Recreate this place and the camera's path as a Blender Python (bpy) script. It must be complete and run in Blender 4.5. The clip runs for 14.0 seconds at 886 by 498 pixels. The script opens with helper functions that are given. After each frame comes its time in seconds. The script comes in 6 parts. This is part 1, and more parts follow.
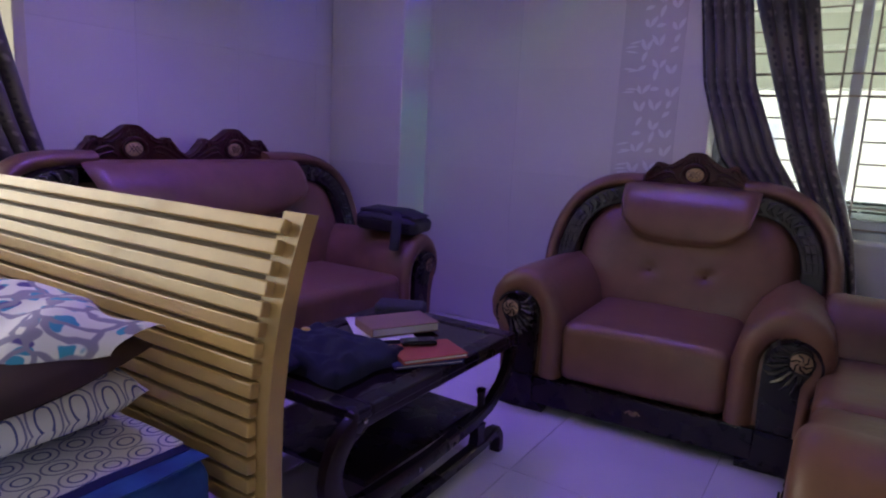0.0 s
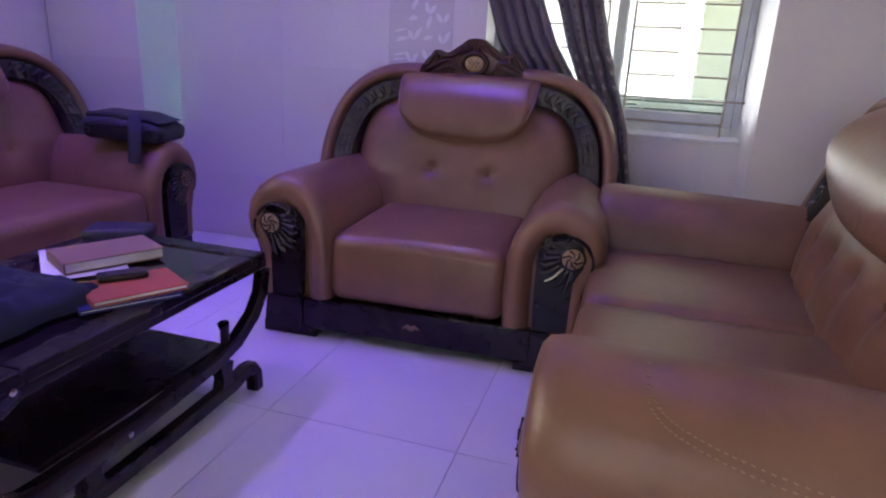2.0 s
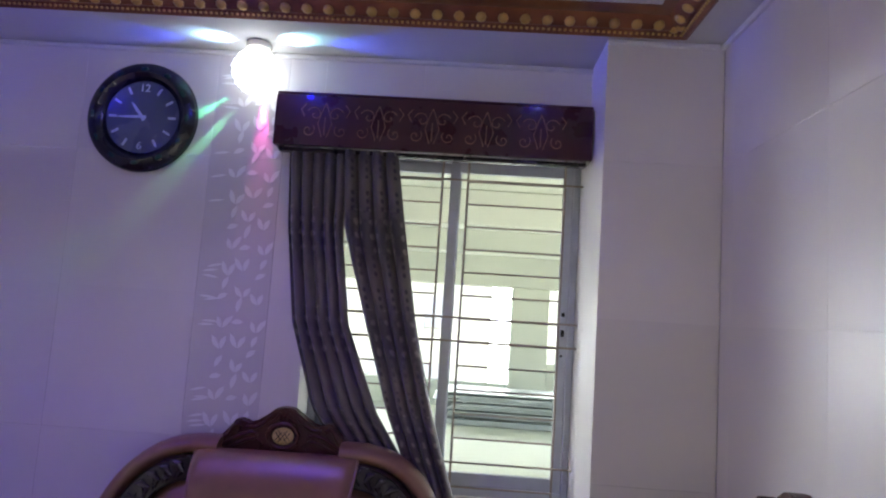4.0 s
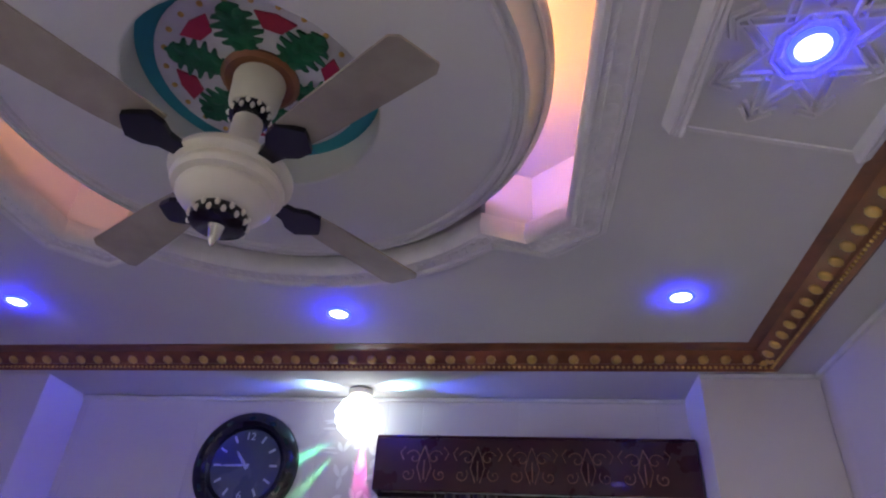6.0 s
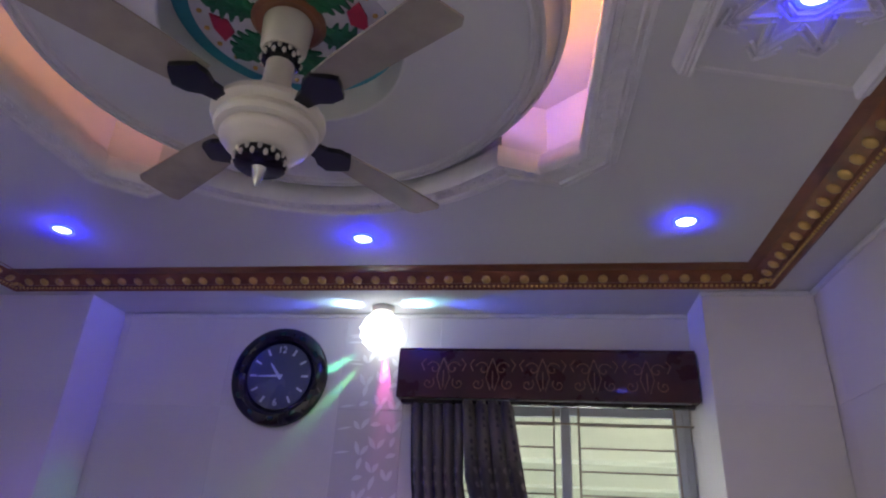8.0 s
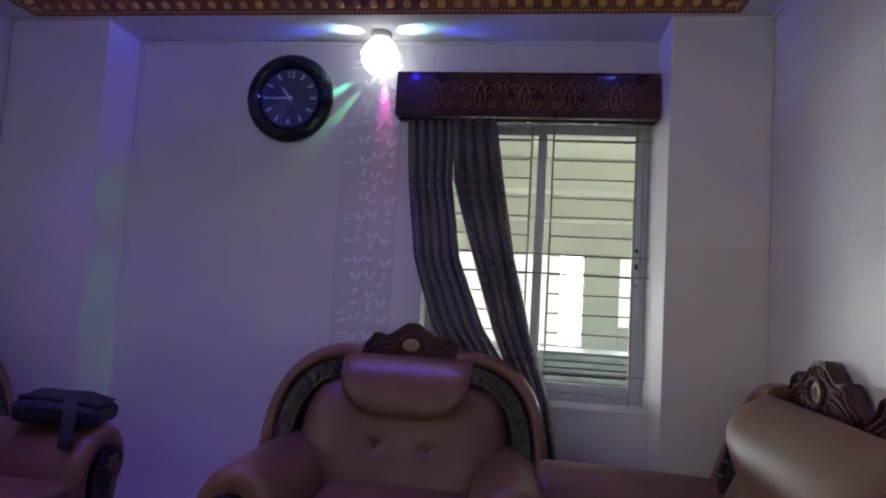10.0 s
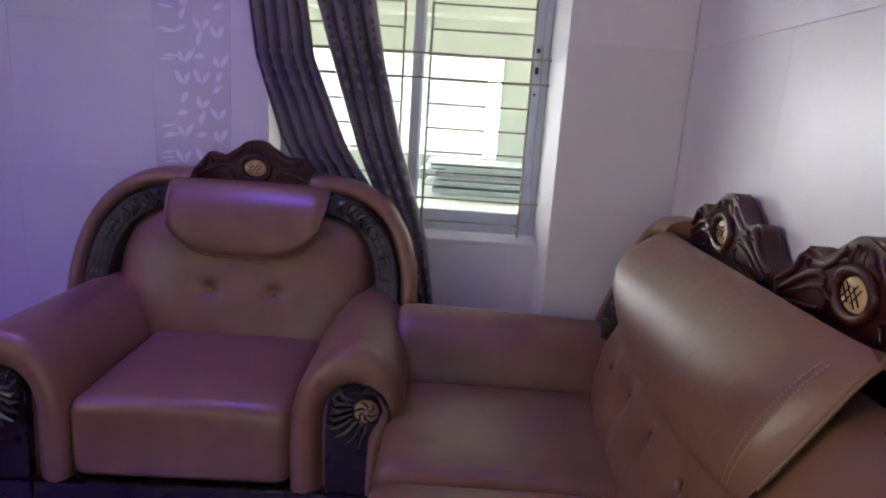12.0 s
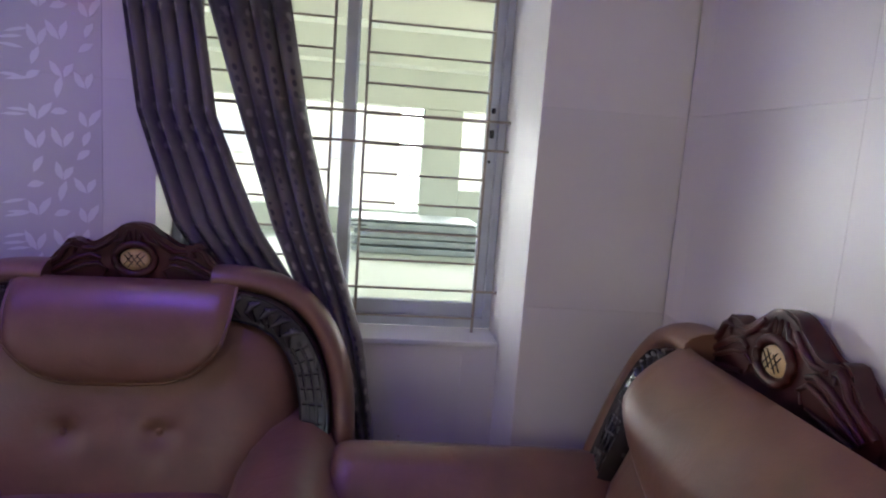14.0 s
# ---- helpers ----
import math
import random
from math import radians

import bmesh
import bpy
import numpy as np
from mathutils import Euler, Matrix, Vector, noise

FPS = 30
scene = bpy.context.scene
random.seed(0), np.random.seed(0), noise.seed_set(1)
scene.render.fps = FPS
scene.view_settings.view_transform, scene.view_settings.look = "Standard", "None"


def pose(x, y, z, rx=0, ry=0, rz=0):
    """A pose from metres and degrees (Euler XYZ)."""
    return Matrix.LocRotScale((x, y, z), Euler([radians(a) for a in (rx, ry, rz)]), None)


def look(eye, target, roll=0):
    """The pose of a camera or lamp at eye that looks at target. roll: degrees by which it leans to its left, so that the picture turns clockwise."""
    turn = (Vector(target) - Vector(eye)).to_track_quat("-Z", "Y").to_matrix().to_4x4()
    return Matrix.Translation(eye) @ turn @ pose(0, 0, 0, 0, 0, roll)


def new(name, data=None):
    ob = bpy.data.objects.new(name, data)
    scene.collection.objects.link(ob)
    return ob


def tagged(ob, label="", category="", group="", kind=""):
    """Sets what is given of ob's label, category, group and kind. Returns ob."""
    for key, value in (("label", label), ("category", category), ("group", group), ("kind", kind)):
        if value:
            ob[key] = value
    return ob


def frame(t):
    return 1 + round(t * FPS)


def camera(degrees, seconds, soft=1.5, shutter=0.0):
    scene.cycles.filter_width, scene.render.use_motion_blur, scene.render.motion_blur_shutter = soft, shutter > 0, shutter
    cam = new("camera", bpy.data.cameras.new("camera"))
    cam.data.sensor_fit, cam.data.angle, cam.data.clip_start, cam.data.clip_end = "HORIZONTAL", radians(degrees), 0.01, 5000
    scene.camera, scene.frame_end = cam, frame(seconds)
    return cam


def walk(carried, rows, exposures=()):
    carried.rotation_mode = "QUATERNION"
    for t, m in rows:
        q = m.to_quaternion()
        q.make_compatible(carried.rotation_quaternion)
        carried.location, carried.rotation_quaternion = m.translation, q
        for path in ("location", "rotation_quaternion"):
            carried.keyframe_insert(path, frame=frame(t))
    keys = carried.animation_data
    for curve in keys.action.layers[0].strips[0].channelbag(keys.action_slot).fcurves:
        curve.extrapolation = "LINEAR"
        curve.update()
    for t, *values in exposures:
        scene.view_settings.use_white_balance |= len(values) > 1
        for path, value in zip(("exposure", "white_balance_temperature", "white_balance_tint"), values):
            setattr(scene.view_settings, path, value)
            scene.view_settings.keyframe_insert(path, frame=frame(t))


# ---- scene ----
cam = camera(69.9, 14.0, 2.1)
PATH = [
    (0, (0.754, 0.438, 1.172), (-0.305, 2.098, 0.823), 2.9),
    (0.5, (0.769, 0.505, 1.125), (0.0, 2.307, 0.723), 2.7),
    (1, (0.786, 0.635, 1.1), (0.159, 2.474, 0.628), 2.8),
    (1.5, (0.803, 0.787, 1.079), (0.228, 2.631, 0.559), 2.9),
    (2, (0.838, 0.865, 1.086), (0.298, 2.698, 0.496), 2.9),
    (2.5, (0.869, 1.012, 1.195), (0.518, 2.894, 0.617), 3.0),
    (3, (0.908, 1.124, 1.344), (0.806, 3.085, 0.968), 3.0),
    (3.5, (0.743, 1.2, 1.539), (0.791, 3.198, 1.462), 4.3),
    (3.7, (0.78, 1.221, 1.552), (0.783, 3.22, 1.613), 4.1),
    (5.8, (0.601, 1.071, 1.691), (0.326, 2.843, 2.577), 3.6),
    (6, (0.586, 1.081, 1.647), (0.325, 2.737, 2.738), 3.6),
    (6.5, (0.576, 1.032, 1.693), (0.326, 2.43, 3.101), 3.8),
    (7, (0.546, 0.974, 1.677), (0.294, 2.314, 3.141), 4.2),
    (7.5, (0.557, 0.969, 1.636), (0.268, 2.586, 2.778), 3.8),
    (7.7, (0.565, 0.963, 1.632), (0.261, 2.67, 2.629), 3.7),
    (9.8, (0.621, 0.61, 1.341), (0.461, 2.574, 1.683), 3.3),
    (10, (0.664, 0.607, 1.303), (0.386, 2.582, 1.45), 3.3),
    (10.5, (0.821, 0.709, 1.212), (0.399, 2.644, 0.931), 3.1),
    (11, (0.904, 0.875, 1.281), (0.481, 2.777, 0.831), 2.6),
    (11.5, (0.936, 1.078, 1.305), (0.684, 3.012, 0.864), 3.2),
    (12, (0.902, 1.215, 1.337), (0.875, 3.166, 0.9), 3.8),
    (12.5, (0.871, 1.355, 1.394), (0.949, 3.304, 0.953), 3.5),
    (13, (0.927, 1.492, 1.395), (1.084, 3.442, 0.98), 3.4),
    (13.5, (0.909, 1.667, 1.435), (1.125, 3.622, 1.072), 3.6),
    (14, (0.783, 1.771, 1.424), (1.024, 3.735, 1.135), 4.2),
]
EXPOSURES = [(0, 0.45), (0.5, 0.56), (1, 0.92), (1.5, 1.24), (2.5, 1.38), (3.0, 1.18), (3.7, 0.76), (6.0, 0.72), (7.0, 0.72), (7.5, 0.68), (9.8, 0.2), (10.5, 0.42), (11.0, 0.8), (11.5, 1.08), (12.5, 0.97), (13, 0.87), (14, 0.8)]
walk(cam, [(t, look(eye, target, roll)) for t, eye, target, roll in PATH], EXPOSURES)

# ---- world, sun, large lights ----
world = bpy.data.worlds.new("sky")
scene.world = world
world.use_nodes = True
wn = world.node_tree.nodes
sky = wn.new("ShaderNodeTexSky")
sky.sky_type, sky.sun_disc = "NISHITA", False
sky.sun_elevation, sky.sun_rotation = radians(50), radians(140)
wn["Background"].inputs[1].default_value = 0.15
world.node_tree.links.new(sky.outputs[0], wn["Background"].inputs[0])


def lamp(name, kind, m, energy, colour, size=0.1, size_y=None, spread=None, cone=None, blend=0.5):
    d = bpy.data.lights.new(name, kind)
    d.energy, d.color = energy, colour
    if kind == "AREA":
        d.size = size
        if size_y:
            d.shape, d.size_y = "RECTANGLE", size_y
        if spread:
            d.spread = radians(spread)
    if kind == "SPOT":
        d.spot_size, d.spot_blend, d.shadow_soft_size = radians(cone), blend, size
    if kind == "POINT":
        d.shadow_soft_size = size
    if kind == "SUN":
        d.angle = size
    ob = new(name, d)
    ob.matrix_world = m
    return ob


lamp("sun", "SUN", look((10, -12, 19), (0, 0, 0)), 4.0, (1.0, 0.95, 0.86), radians(0.6))
# daylight through the west window; weak fill from an unseen, assumed doorway behind the walker
lamp("west_daylight", "AREA", look((-2.36, 0.52, 1.55), (0.4, 0.95, 0.5)), 8.9, (1.0, 0.84, 0.64), 2.4, 1.4, spread=100)
lamp("door_daylight", "AREA", look((0.9, -1.78, 1.2), (0.9, 3, 1.0)), 0.3, (1.0, 0.92, 0.84), 0.9, 1.9)

# ---- materials ----


def mat(name, base, rough=0.5, metal=0.0, vary=0.12, scale=6.0, grain=60.0, bump=0.15, second=None, mix=0.5, coat=0.0, spec=0.5, island=0.0, swell=0.0):
    m = bpy.data.materials.new(name)
    m.use_nodes = True
    nt = m.node_tree
    n, l = nt.nodes, nt.links
    b = n["Principled BSDF"]
    b.inputs["Roughness"].default_value = rough
    b.inputs["Metallic"].default_value = metal
    b.inputs["Coat Weight"].default_value = coat
    b.inputs["Specular IOR Level"].default_value = spec
    tc = n.new("ShaderNodeTexCoord")
    big, fine = n.new("ShaderNodeTexNoise"), n.new("ShaderNodeTexNoise")
    big.inputs["Scale"].default_value, big.inputs["Detail"].default_value = scale, 5
    fine.inputs["Scale"].default_value, fine.inputs["Detail"].default_value = grain, 4
    l.new(tc.outputs["Object"], big.inputs["Vector"])
    l.new(tc.outputs["Object"], fine.inputs["Vector"])
    ramp = n.new("ShaderNodeMix")
    ramp.data_type = "RGBA"
    dark = second or tuple(c * (1 - vary * 2) for c in base)
    ramp.inputs["A"].default_value = (*dark, 1)
    ramp.inputs["B"].default_value = (*base, 1)
    mr = n.new("ShaderNodeMapRange")
    mr.inputs["From Min"].default_value, mr.inputs["From Max"].default_value = 0.5 - mix * 0.5, 0.5 + mix * 0.3
    l.new(big.outputs["Fac"], mr.inputs["Value"])
    l.new(mr.outputs["Result"], ramp.inputs["Factor"])
    out = ramp.outputs["Result"]
    if island:
        oi, hs = n.new("ShaderNodeObjectInfo"), n.new("ShaderNodeHueSaturation")
        m2 = n.new("ShaderNodeMapRange")
        m2.inputs["To Min"].default_value, m2.inputs["To Max"].default_value = 1 - island, 1 + island
        l.new(oi.outputs["Random"], m2.inputs["Value"])
        l.new(m2.outputs["Result"], hs.inputs["Value"])
        l.new(out, hs.inputs["Color"])
        out = hs.outputs["Color"]
    l.new(out, b.inputs["Base Color"])
    rr = n.new("ShaderNodeMapRange")
    rr.inputs["To Min"].default_value, rr.inputs["To Max"].default_value = max(0.02, rough - 0.08), min(1, rough + 0.1)
    l.new(big.outputs["Fac"], rr.inputs["Value"])
    l.new(rr.outputs["Result"], b.inputs["Roughness"])
    if bump:
        bp = n.new("ShaderNodeBump")
        bp.inputs["Strength"].default_value, bp.inputs["Distance"].default_value = bump, 0.004
        if swell:
            crease, ad = n.new("ShaderNodeTexNoise"), n.new("ShaderNodeMath")
            crease.inputs["Scale"].default_value, crease.inputs["Detail"].default_value, crease.inputs["Distortion"].default_value = 13, 3, 1.2
            l.new(tc.outputs["Object"], crease.inputs["Vector"])
            ad.operation, ad.inputs[1].default_value = "MULTIPLY_ADD", swell
            l.new(crease.outputs["Fac"], ad.inputs[0])
            l.new(fine.outputs["Fac"], ad.inputs[2])
            l.new(ad.outputs[0], bp.inputs["Height"])
        else:
            l.new(fine.outputs["Fac"], bp.inputs["Height"])
        l.new(bp.outputs["Normal"], b.inputs["Normal"])
    return m


def glow(name, colour, strength):
    m = bpy.data.materials.new(name)
    m.use_nodes = True
    b = m.node_tree.nodes["Principled BSDF"]
    b.inputs["Base Color"].default_value = (*colour, 1)
    b.inputs["Emission Color"].default_value = (*colour, 1)
    b.inputs["Emission Strength"].default_value = strength
    return m


M_LEATHER = mat("tan_leather", (0.212, 0.103, 0.061), 0.335, vary=0.13, scale=7, grain=240, bump=0.12, spec=0.6, swell=4.0)
M_LEATHER2 = mat("tan_leather_piping", (0.20, 0.10, 0.055), 0.42, vary=0.1, grain=200, bump=0.1)
M_WOOD = mat("dark_mahogany", (0.058, 0.010, 0.009), 0.36, vary=0.22, scale=9, grain=45, bump=0.08, coat=0.08, spec=0.4)
M_WOODBLACK = mat("black_carved_wood", (0.013, 0.006, 0.0065), 0.27, vary=0.25, scale=12, grain=70, bump=0.2, coat=0.1, spec=0.35)
# base greyed above the black wood to carry the carving's blue-grey reflection
M_BAND = mat("dark_carving_sheen", (0.045, 0.038, 0.036), 0.24, vary=0.25, scale=14, grain=90, bump=0.2, coat=0.45)
M_INLAY = mat("cream_inlay", (0.62, 0.42, 0.22), 0.35, vary=0.15, scale=30, grain=80, bump=0.1)
M_STITCH = mat("tan_thread", (0.36, 0.24, 0.14), 0.8, vary=0.1, bump=0.0)
M_ROSETTE = mat("worn_brown_rosette", (0.34, 0.22, 0.13), 0.4, vary=0.2, scale=30, grain=80, bump=0.15)
M_WALL = mat("white_wall_tile", (0.72, 0.68, 0.68), 0.31, vary=0.04, scale=1.6, grain=30, bump=0.03, spec=0.45, island=0.02)
M_PLASTER = mat("white_plaster", (0.70, 0.68, 0.67), 0.7, vary=0.05, scale=2.5, grain=70, bump=0.12)
M_GROUT = mat("pale_grout", (0.50, 0.47, 0.46), 0.8, vary=0.1)
M_FLOOR = mat("white_floor_tile", (0.74, 0.72, 0.73), 0.16, vary=0.04, scale=3, grain=14, bump=0.02, island=0.02)
M_CEIL = mat("white_ceiling_paint", (0.64, 0.64, 0.63), 0.65, vary=0.04, scale=2, grain=60, bump=0.08)
M_MOULD = mat("white_moulding", (0.74, 0.73, 0.73), 0.5, vary=0.07, scale=14, grain=80, bump=0.25)
M_CORNICE = mat("brown_gilt_cornice", (0.29, 0.105, 0.038), 0.38, vary=0.25, scale=10, grain=60, bump=0.2, coat=0.2)
M_GOLD = mat("gold_paint", (0.75, 0.50, 0.16), 0.32, 0.6, vary=0.15, scale=20, grain=90, bump=0.15)
M_ALU = mat("grey_aluminium", (0.58, 0.61, 0.68), 0.4, 0.25, vary=0.08, scale=8, grain=120, bump=0.05)
M_IRON = mat("cream_painted_iron", (0.42, 0.36, 0.30), 0.45, 0.0, vary=0.15, scale=20, grain=90, bump=0.1)
M_CREAM = mat("cream_paint", (0.68, 0.62, 0.48), 0.5, vary=0.08, scale=4, grain=60, bump=0.08)
M_BLACK = mat("black_gloss_plastic", (0.016, 0.016, 0.018), 0.18, vary=0.2, scale=15, grain=80, bump=0.03)
M_WHITE = mat("white_enamel", (0.72, 0.68, 0.58), 0.3, vary=0.06, scale=8, grain=70, bump=0.04)
M_STEEL = mat("polished_metal", (0.6, 0.58, 0.55), 0.22, 0.9, vary=0.08, grain=100, bump=0.04)
M_BLADE = mat("brown_fan_blade", (0.36, 0.32, 0.26), 0.45, vary=0.15, scale=10, grain=50, bump=0.08)
M_CONC = mat("pale_concrete", (0.52, 0.47, 0.37), 0.8, vary=0.1, scale=2, grain=40, bump=0.2)

# ---- mesh helpers ----


def part(name, bm, material, parent=None, label="", smooth=0, kind=""):
    me = bpy.data.meshes.new(name)
    bmesh.ops.recalc_face_normals(bm, faces=bm.faces)
    bm.to_mesh(me)
    bm.free()
    if isinstance(material, (list, tuple)):
        for k in material:
            me.materials.append(k)
    else:
        me.materials.append(material)
    if smooth:
        for p in me.polygons:
            p.use_smooth = True
        me.set_sharp_from_angle(angle=radians(smooth))
    ob = new(name, me)
    if parent:
        ob.parent = parent
    return tagged(ob, label, kind=kind)


def thing(name, m, label, category, group=""):
    ob = new(name)
    ob.matrix_world = m
    return tagged(ob, label, category, group)


def box(bm, x0, x1, y0, y1, z0, z1, bevel=0.0, seg=2):
    b2 = bmesh.new() if bevel else bm
    vs = [b2.verts.new((x, y, z)) for x in (x0, x1) for y in (y0, y1) for z in (z0, z1)]
    for f in ((0, 1, 3, 2), (4, 6, 7, 5), (0, 4, 5, 1), (2, 3, 7, 6), (0, 2, 6, 4), (1, 5, 7, 3)):
        b2.faces.new([vs[i] for i in f])
    if bevel:
        bmesh.ops.bevel(b2, geom=b2.edges[:], offset=bevel, segments=seg, profile=0.5, affect="EDGES")
        merge(bm, b2)
    return bm


def merge(bm, other):
    table = {v: bm.verts.new(v.co) for v in other.verts}
    for f in other.faces:
        nf = bm.faces.new([table[v] for v in f.verts])
        nf.material_index = f.material_index
    other.free()


def loft(bm, rings, cap=True, closed=True):
    made = [[bm.verts.new(p) for p in r] for r in rings]
    n = len(rings[0])
    for a, b in zip(made, made[1:]):
        for i in range(n if closed else n - 1):
            j = (i + 1) % n
            bm.faces.new((a[i], a[j], b[j], b[i]))
    if cap:
        bm.faces.new(made[0][::-1])
        bm.faces.new(made[-1])
    return bm


def tube(bm, pts, r, seg=8, loop=False):
    pts = [Vector(p) for p in pts]
    rings = []
    n = len(pts)
    up = Vector((0, 0, 1))
    for i, p in enumerate(pts):
        a = pts[(i - 1) % n] if loop or i else p
        b = pts[(i + 1) % n] if loop or i < n - 1 else p
        d = (b - a).normalized()
        s = d.cross(up if abs(d.z) < 0.95 else Vector((0, 1, 0))).normalized()
        u = s.cross(d)
        rad = r[i] if isinstance(r, (list, tuple)) else r
        rings.append([p + (s * math.cos(k * 2 * math.pi / seg) + u * math.sin(k * 2 * math.pi / seg)) * rad for k in range(seg)])
    if loop:
        rings.append(rings[0])
        loft(bm, rings, cap=False)
        bmesh.ops.remove_doubles(bm, verts=bm.verts, dist=1e-5)
        return bm
    return loft(bm, rings)


def lathe(bm, profile, seg=32, centre=(0, 0, 0), axis="z"):
    rings = []
    for r, z in profile:
        ring = []
        for k in range(seg):
            a = k * 2 * math.pi / seg
            x, y = max(r, 1e-4) * math.cos(a), max(r, 1e-4) * math.sin(a)
            p = (x, y, z) if axis == "z" else (x, -z, y)
            ring.append(Vector(p) + Vector(centre))
        rings.append(ring)
    return loft(bm, rings)


def prism(bm, poly, axis, a, b):
    """A flat outline carried along one axis from a to b; the outline gives the two other coordinates in order."""
    def at(p, c):
        return {"x": (c, p[0], p[1]), "y": (p[0], c, p[1]), "z": (p[0], p[1], c)}[axis]
    return loft(bm, [[at(p, a) for p in poly], [at(p, b) for p in poly]])


def blob(bm, centre, radii, seg=10, turn=None):
    b2 = bmesh.new()
    bmesh.ops.create_uvsphere(b2, u_segments=seg, v_segments=max(5, seg // 2 + 1), radius=1)
    for v in b2.verts:
        c = Vector((v.co.x * radii[0], v.co.y * radii[1], v.co.z * radii[2]))
        if turn is not None:
            c = turn @ c
        v.co = c + Vector(centre)
    merge(bm, b2)
    return bm


def lerp_table(rows, z):
    rows = sorted(rows)
    if z <= rows[0][0]:
        return rows[0][1]
    for (a, x), (b, y) in zip(rows, rows[1:]):
        if z <= b:
            return x + (y - x) * (z - a) / (b - a)
    return rows[-1][1]


# ---- the setting ----
XW, XE, YN, YS = -2.25, 1.738, 3.95, -1.70
ZS, ZC, ZU = 2.69, 2.735, 2.99      # soffit, ceiling, top of the tray


def structure(name, bm, material, label, smooth=0, category=""):
    ob = part(name, bm, material, None, label, smooth, "structure")
    if category:
        ob["category"] = category
    return ob


floor = structure("floor", box(bmesh.new(), XW - 0.25, XE + 0.25, YS - 0.25, YN + 0.3, -0.12, -0.004), M_GROUT, "white glossy ceramic tile floor with thin grey joints")
WIN = (0.09, 1.275, 0.775, 2.31)          # x and z of the north window
bm = bmesh.new()
box(bm, XW - 0.25, WIN[0], YN, YN + 0.3, 0, 3.0)
box(bm, WIN[1], XE + 0.25, YN, YN + 0.3, 0, 3.0)
box(bm, WIN[0], WIN[1], YN, YN + 0.3, 0, WIN[2] - 0.02)
box(bm, WIN[0], WIN[1], YN, YN + 0.3, WIN[3], 3.0)
wall_north = structure("wall_north", bm, M_WALL, "white tiled wall with a window and a leaf-patterned tile strip")
wall_east = structure("wall_east", box(bmesh.new(), XE, XE + 0.25, YS - 0.25, YN, 0, 3.0), M_WALL, "plain white tiled wall")
WWIN = (-0.75, 1.80, 0.80, 2.30)           # y and z of the west window
bm = bmesh.new()
box(bm, XW - 0.25, XW, YS - 0.25, WWIN[0], 0, 3.0)
box(bm, XW - 0.25, XW, WWIN[1], YN, 0, 3.0)
box(bm, XW - 0.25, XW, WWIN[0], WWIN[1], 0, WWIN[2])
box(bm, XW - 0.25, XW, WWIN[0], WWIN[1], WWIN[3], 3.0)
wall_west = structure("wall_west", bm, M_WALL, "white tiled wall with a bright window")
# the doorway is assumed, an opening for the fill lamp
bm = bmesh.new()
box(bm, XW, 0.4, YS - 0.25, YS, 0, 3.0)
box(bm, 1.4, XE, YS - 0.25, YS, 0, 3.0)
box(bm, 0.4, 1.4, YS - 0.25, YS, 2.1, 3.0)
wall_south = structure("wall_south", bm, M_PLASTER, "plain white plaster wall with an assumed doorway for the fill light")
col_ne = structure("wall_column_1", box(bmesh.new(), WIN[1], XE - 0.002, 3.648, YN - 0.002, 0, ZS), M_WALL, "white tiled corner column beside the window")
col_nw = structure("wall_column_2", box(bmesh.new(), XW + 0.002, -1.66, 3.665, YN - 0.002, 0, ZS), M_WALL, "white tiled corner column")

# ---- ceiling: soffit, flat border, tray with a bowed outline, upper face ----
TCX, TCY = -0.09, 2.12


def tray_outline(grow=0.0, n=20):
    """Rectangle with clipped corners and a bow in the middle of the north and south sides."""
    hw, k1, k2, hy = 0.815 + grow, 0.688 + grow * 0.8, 0.548 + grow * 0.35, 0.481 + grow * 0.6
    pts = []
    def side(sgn):
        out = [(hw, sgn * hy), (k1, sgn * (0.578 + grow)), (k2, sgn * (0.514 + grow))]
        R = (k2 * k2 + 0.226 ** 2) / 0.452
        for i in range(1, n):
            x = k2 - 2 * k2 * i / n
            out.append((x, sgn * (0.74 + grow - R + math.sqrt(R * R - x * x))))
        out += [(-k2, sgn * (0.514 + grow)), (-k1, sgn * (0.578 + grow)), (-hw, sgn * hy)]
        return out
    pts = side(1) + side(-1)[::-1]
    # the long sides splay a little towards the south
    pts = [(x, y - (0.5 if y < 0 else 0)) for x, y in pts]
    return [(TCX + x + math.copysign(0.045 * max(0, 0.53 - y), x) * min(1, abs(x) / 0.5), TCY + y) for x, y in pts]


bm = bmesh.new()
inner = tray_outline(0.0)
nv = len(inner)
# border sheet between the tray outline and a rectangle, as radial quads
x0, x1, y0, y1 = XW + 0.1, 1.42, YS + 0.1, 3.43


def on_rect(p):
    dx, dy = p[0] - TCX, p[1] - TCY
    k = min(((x1 - TCX) if dx > 0 else (x0 - TCX)) / dx if abs(dx) > 1e-6 else 1e9, ((y1 - TCY) if dy > 0 else (y0 - TCY)) / dy if abs(dy) > 1e-6 else 1e9)
    return (TCX + dx * k, TCY + dy * k)


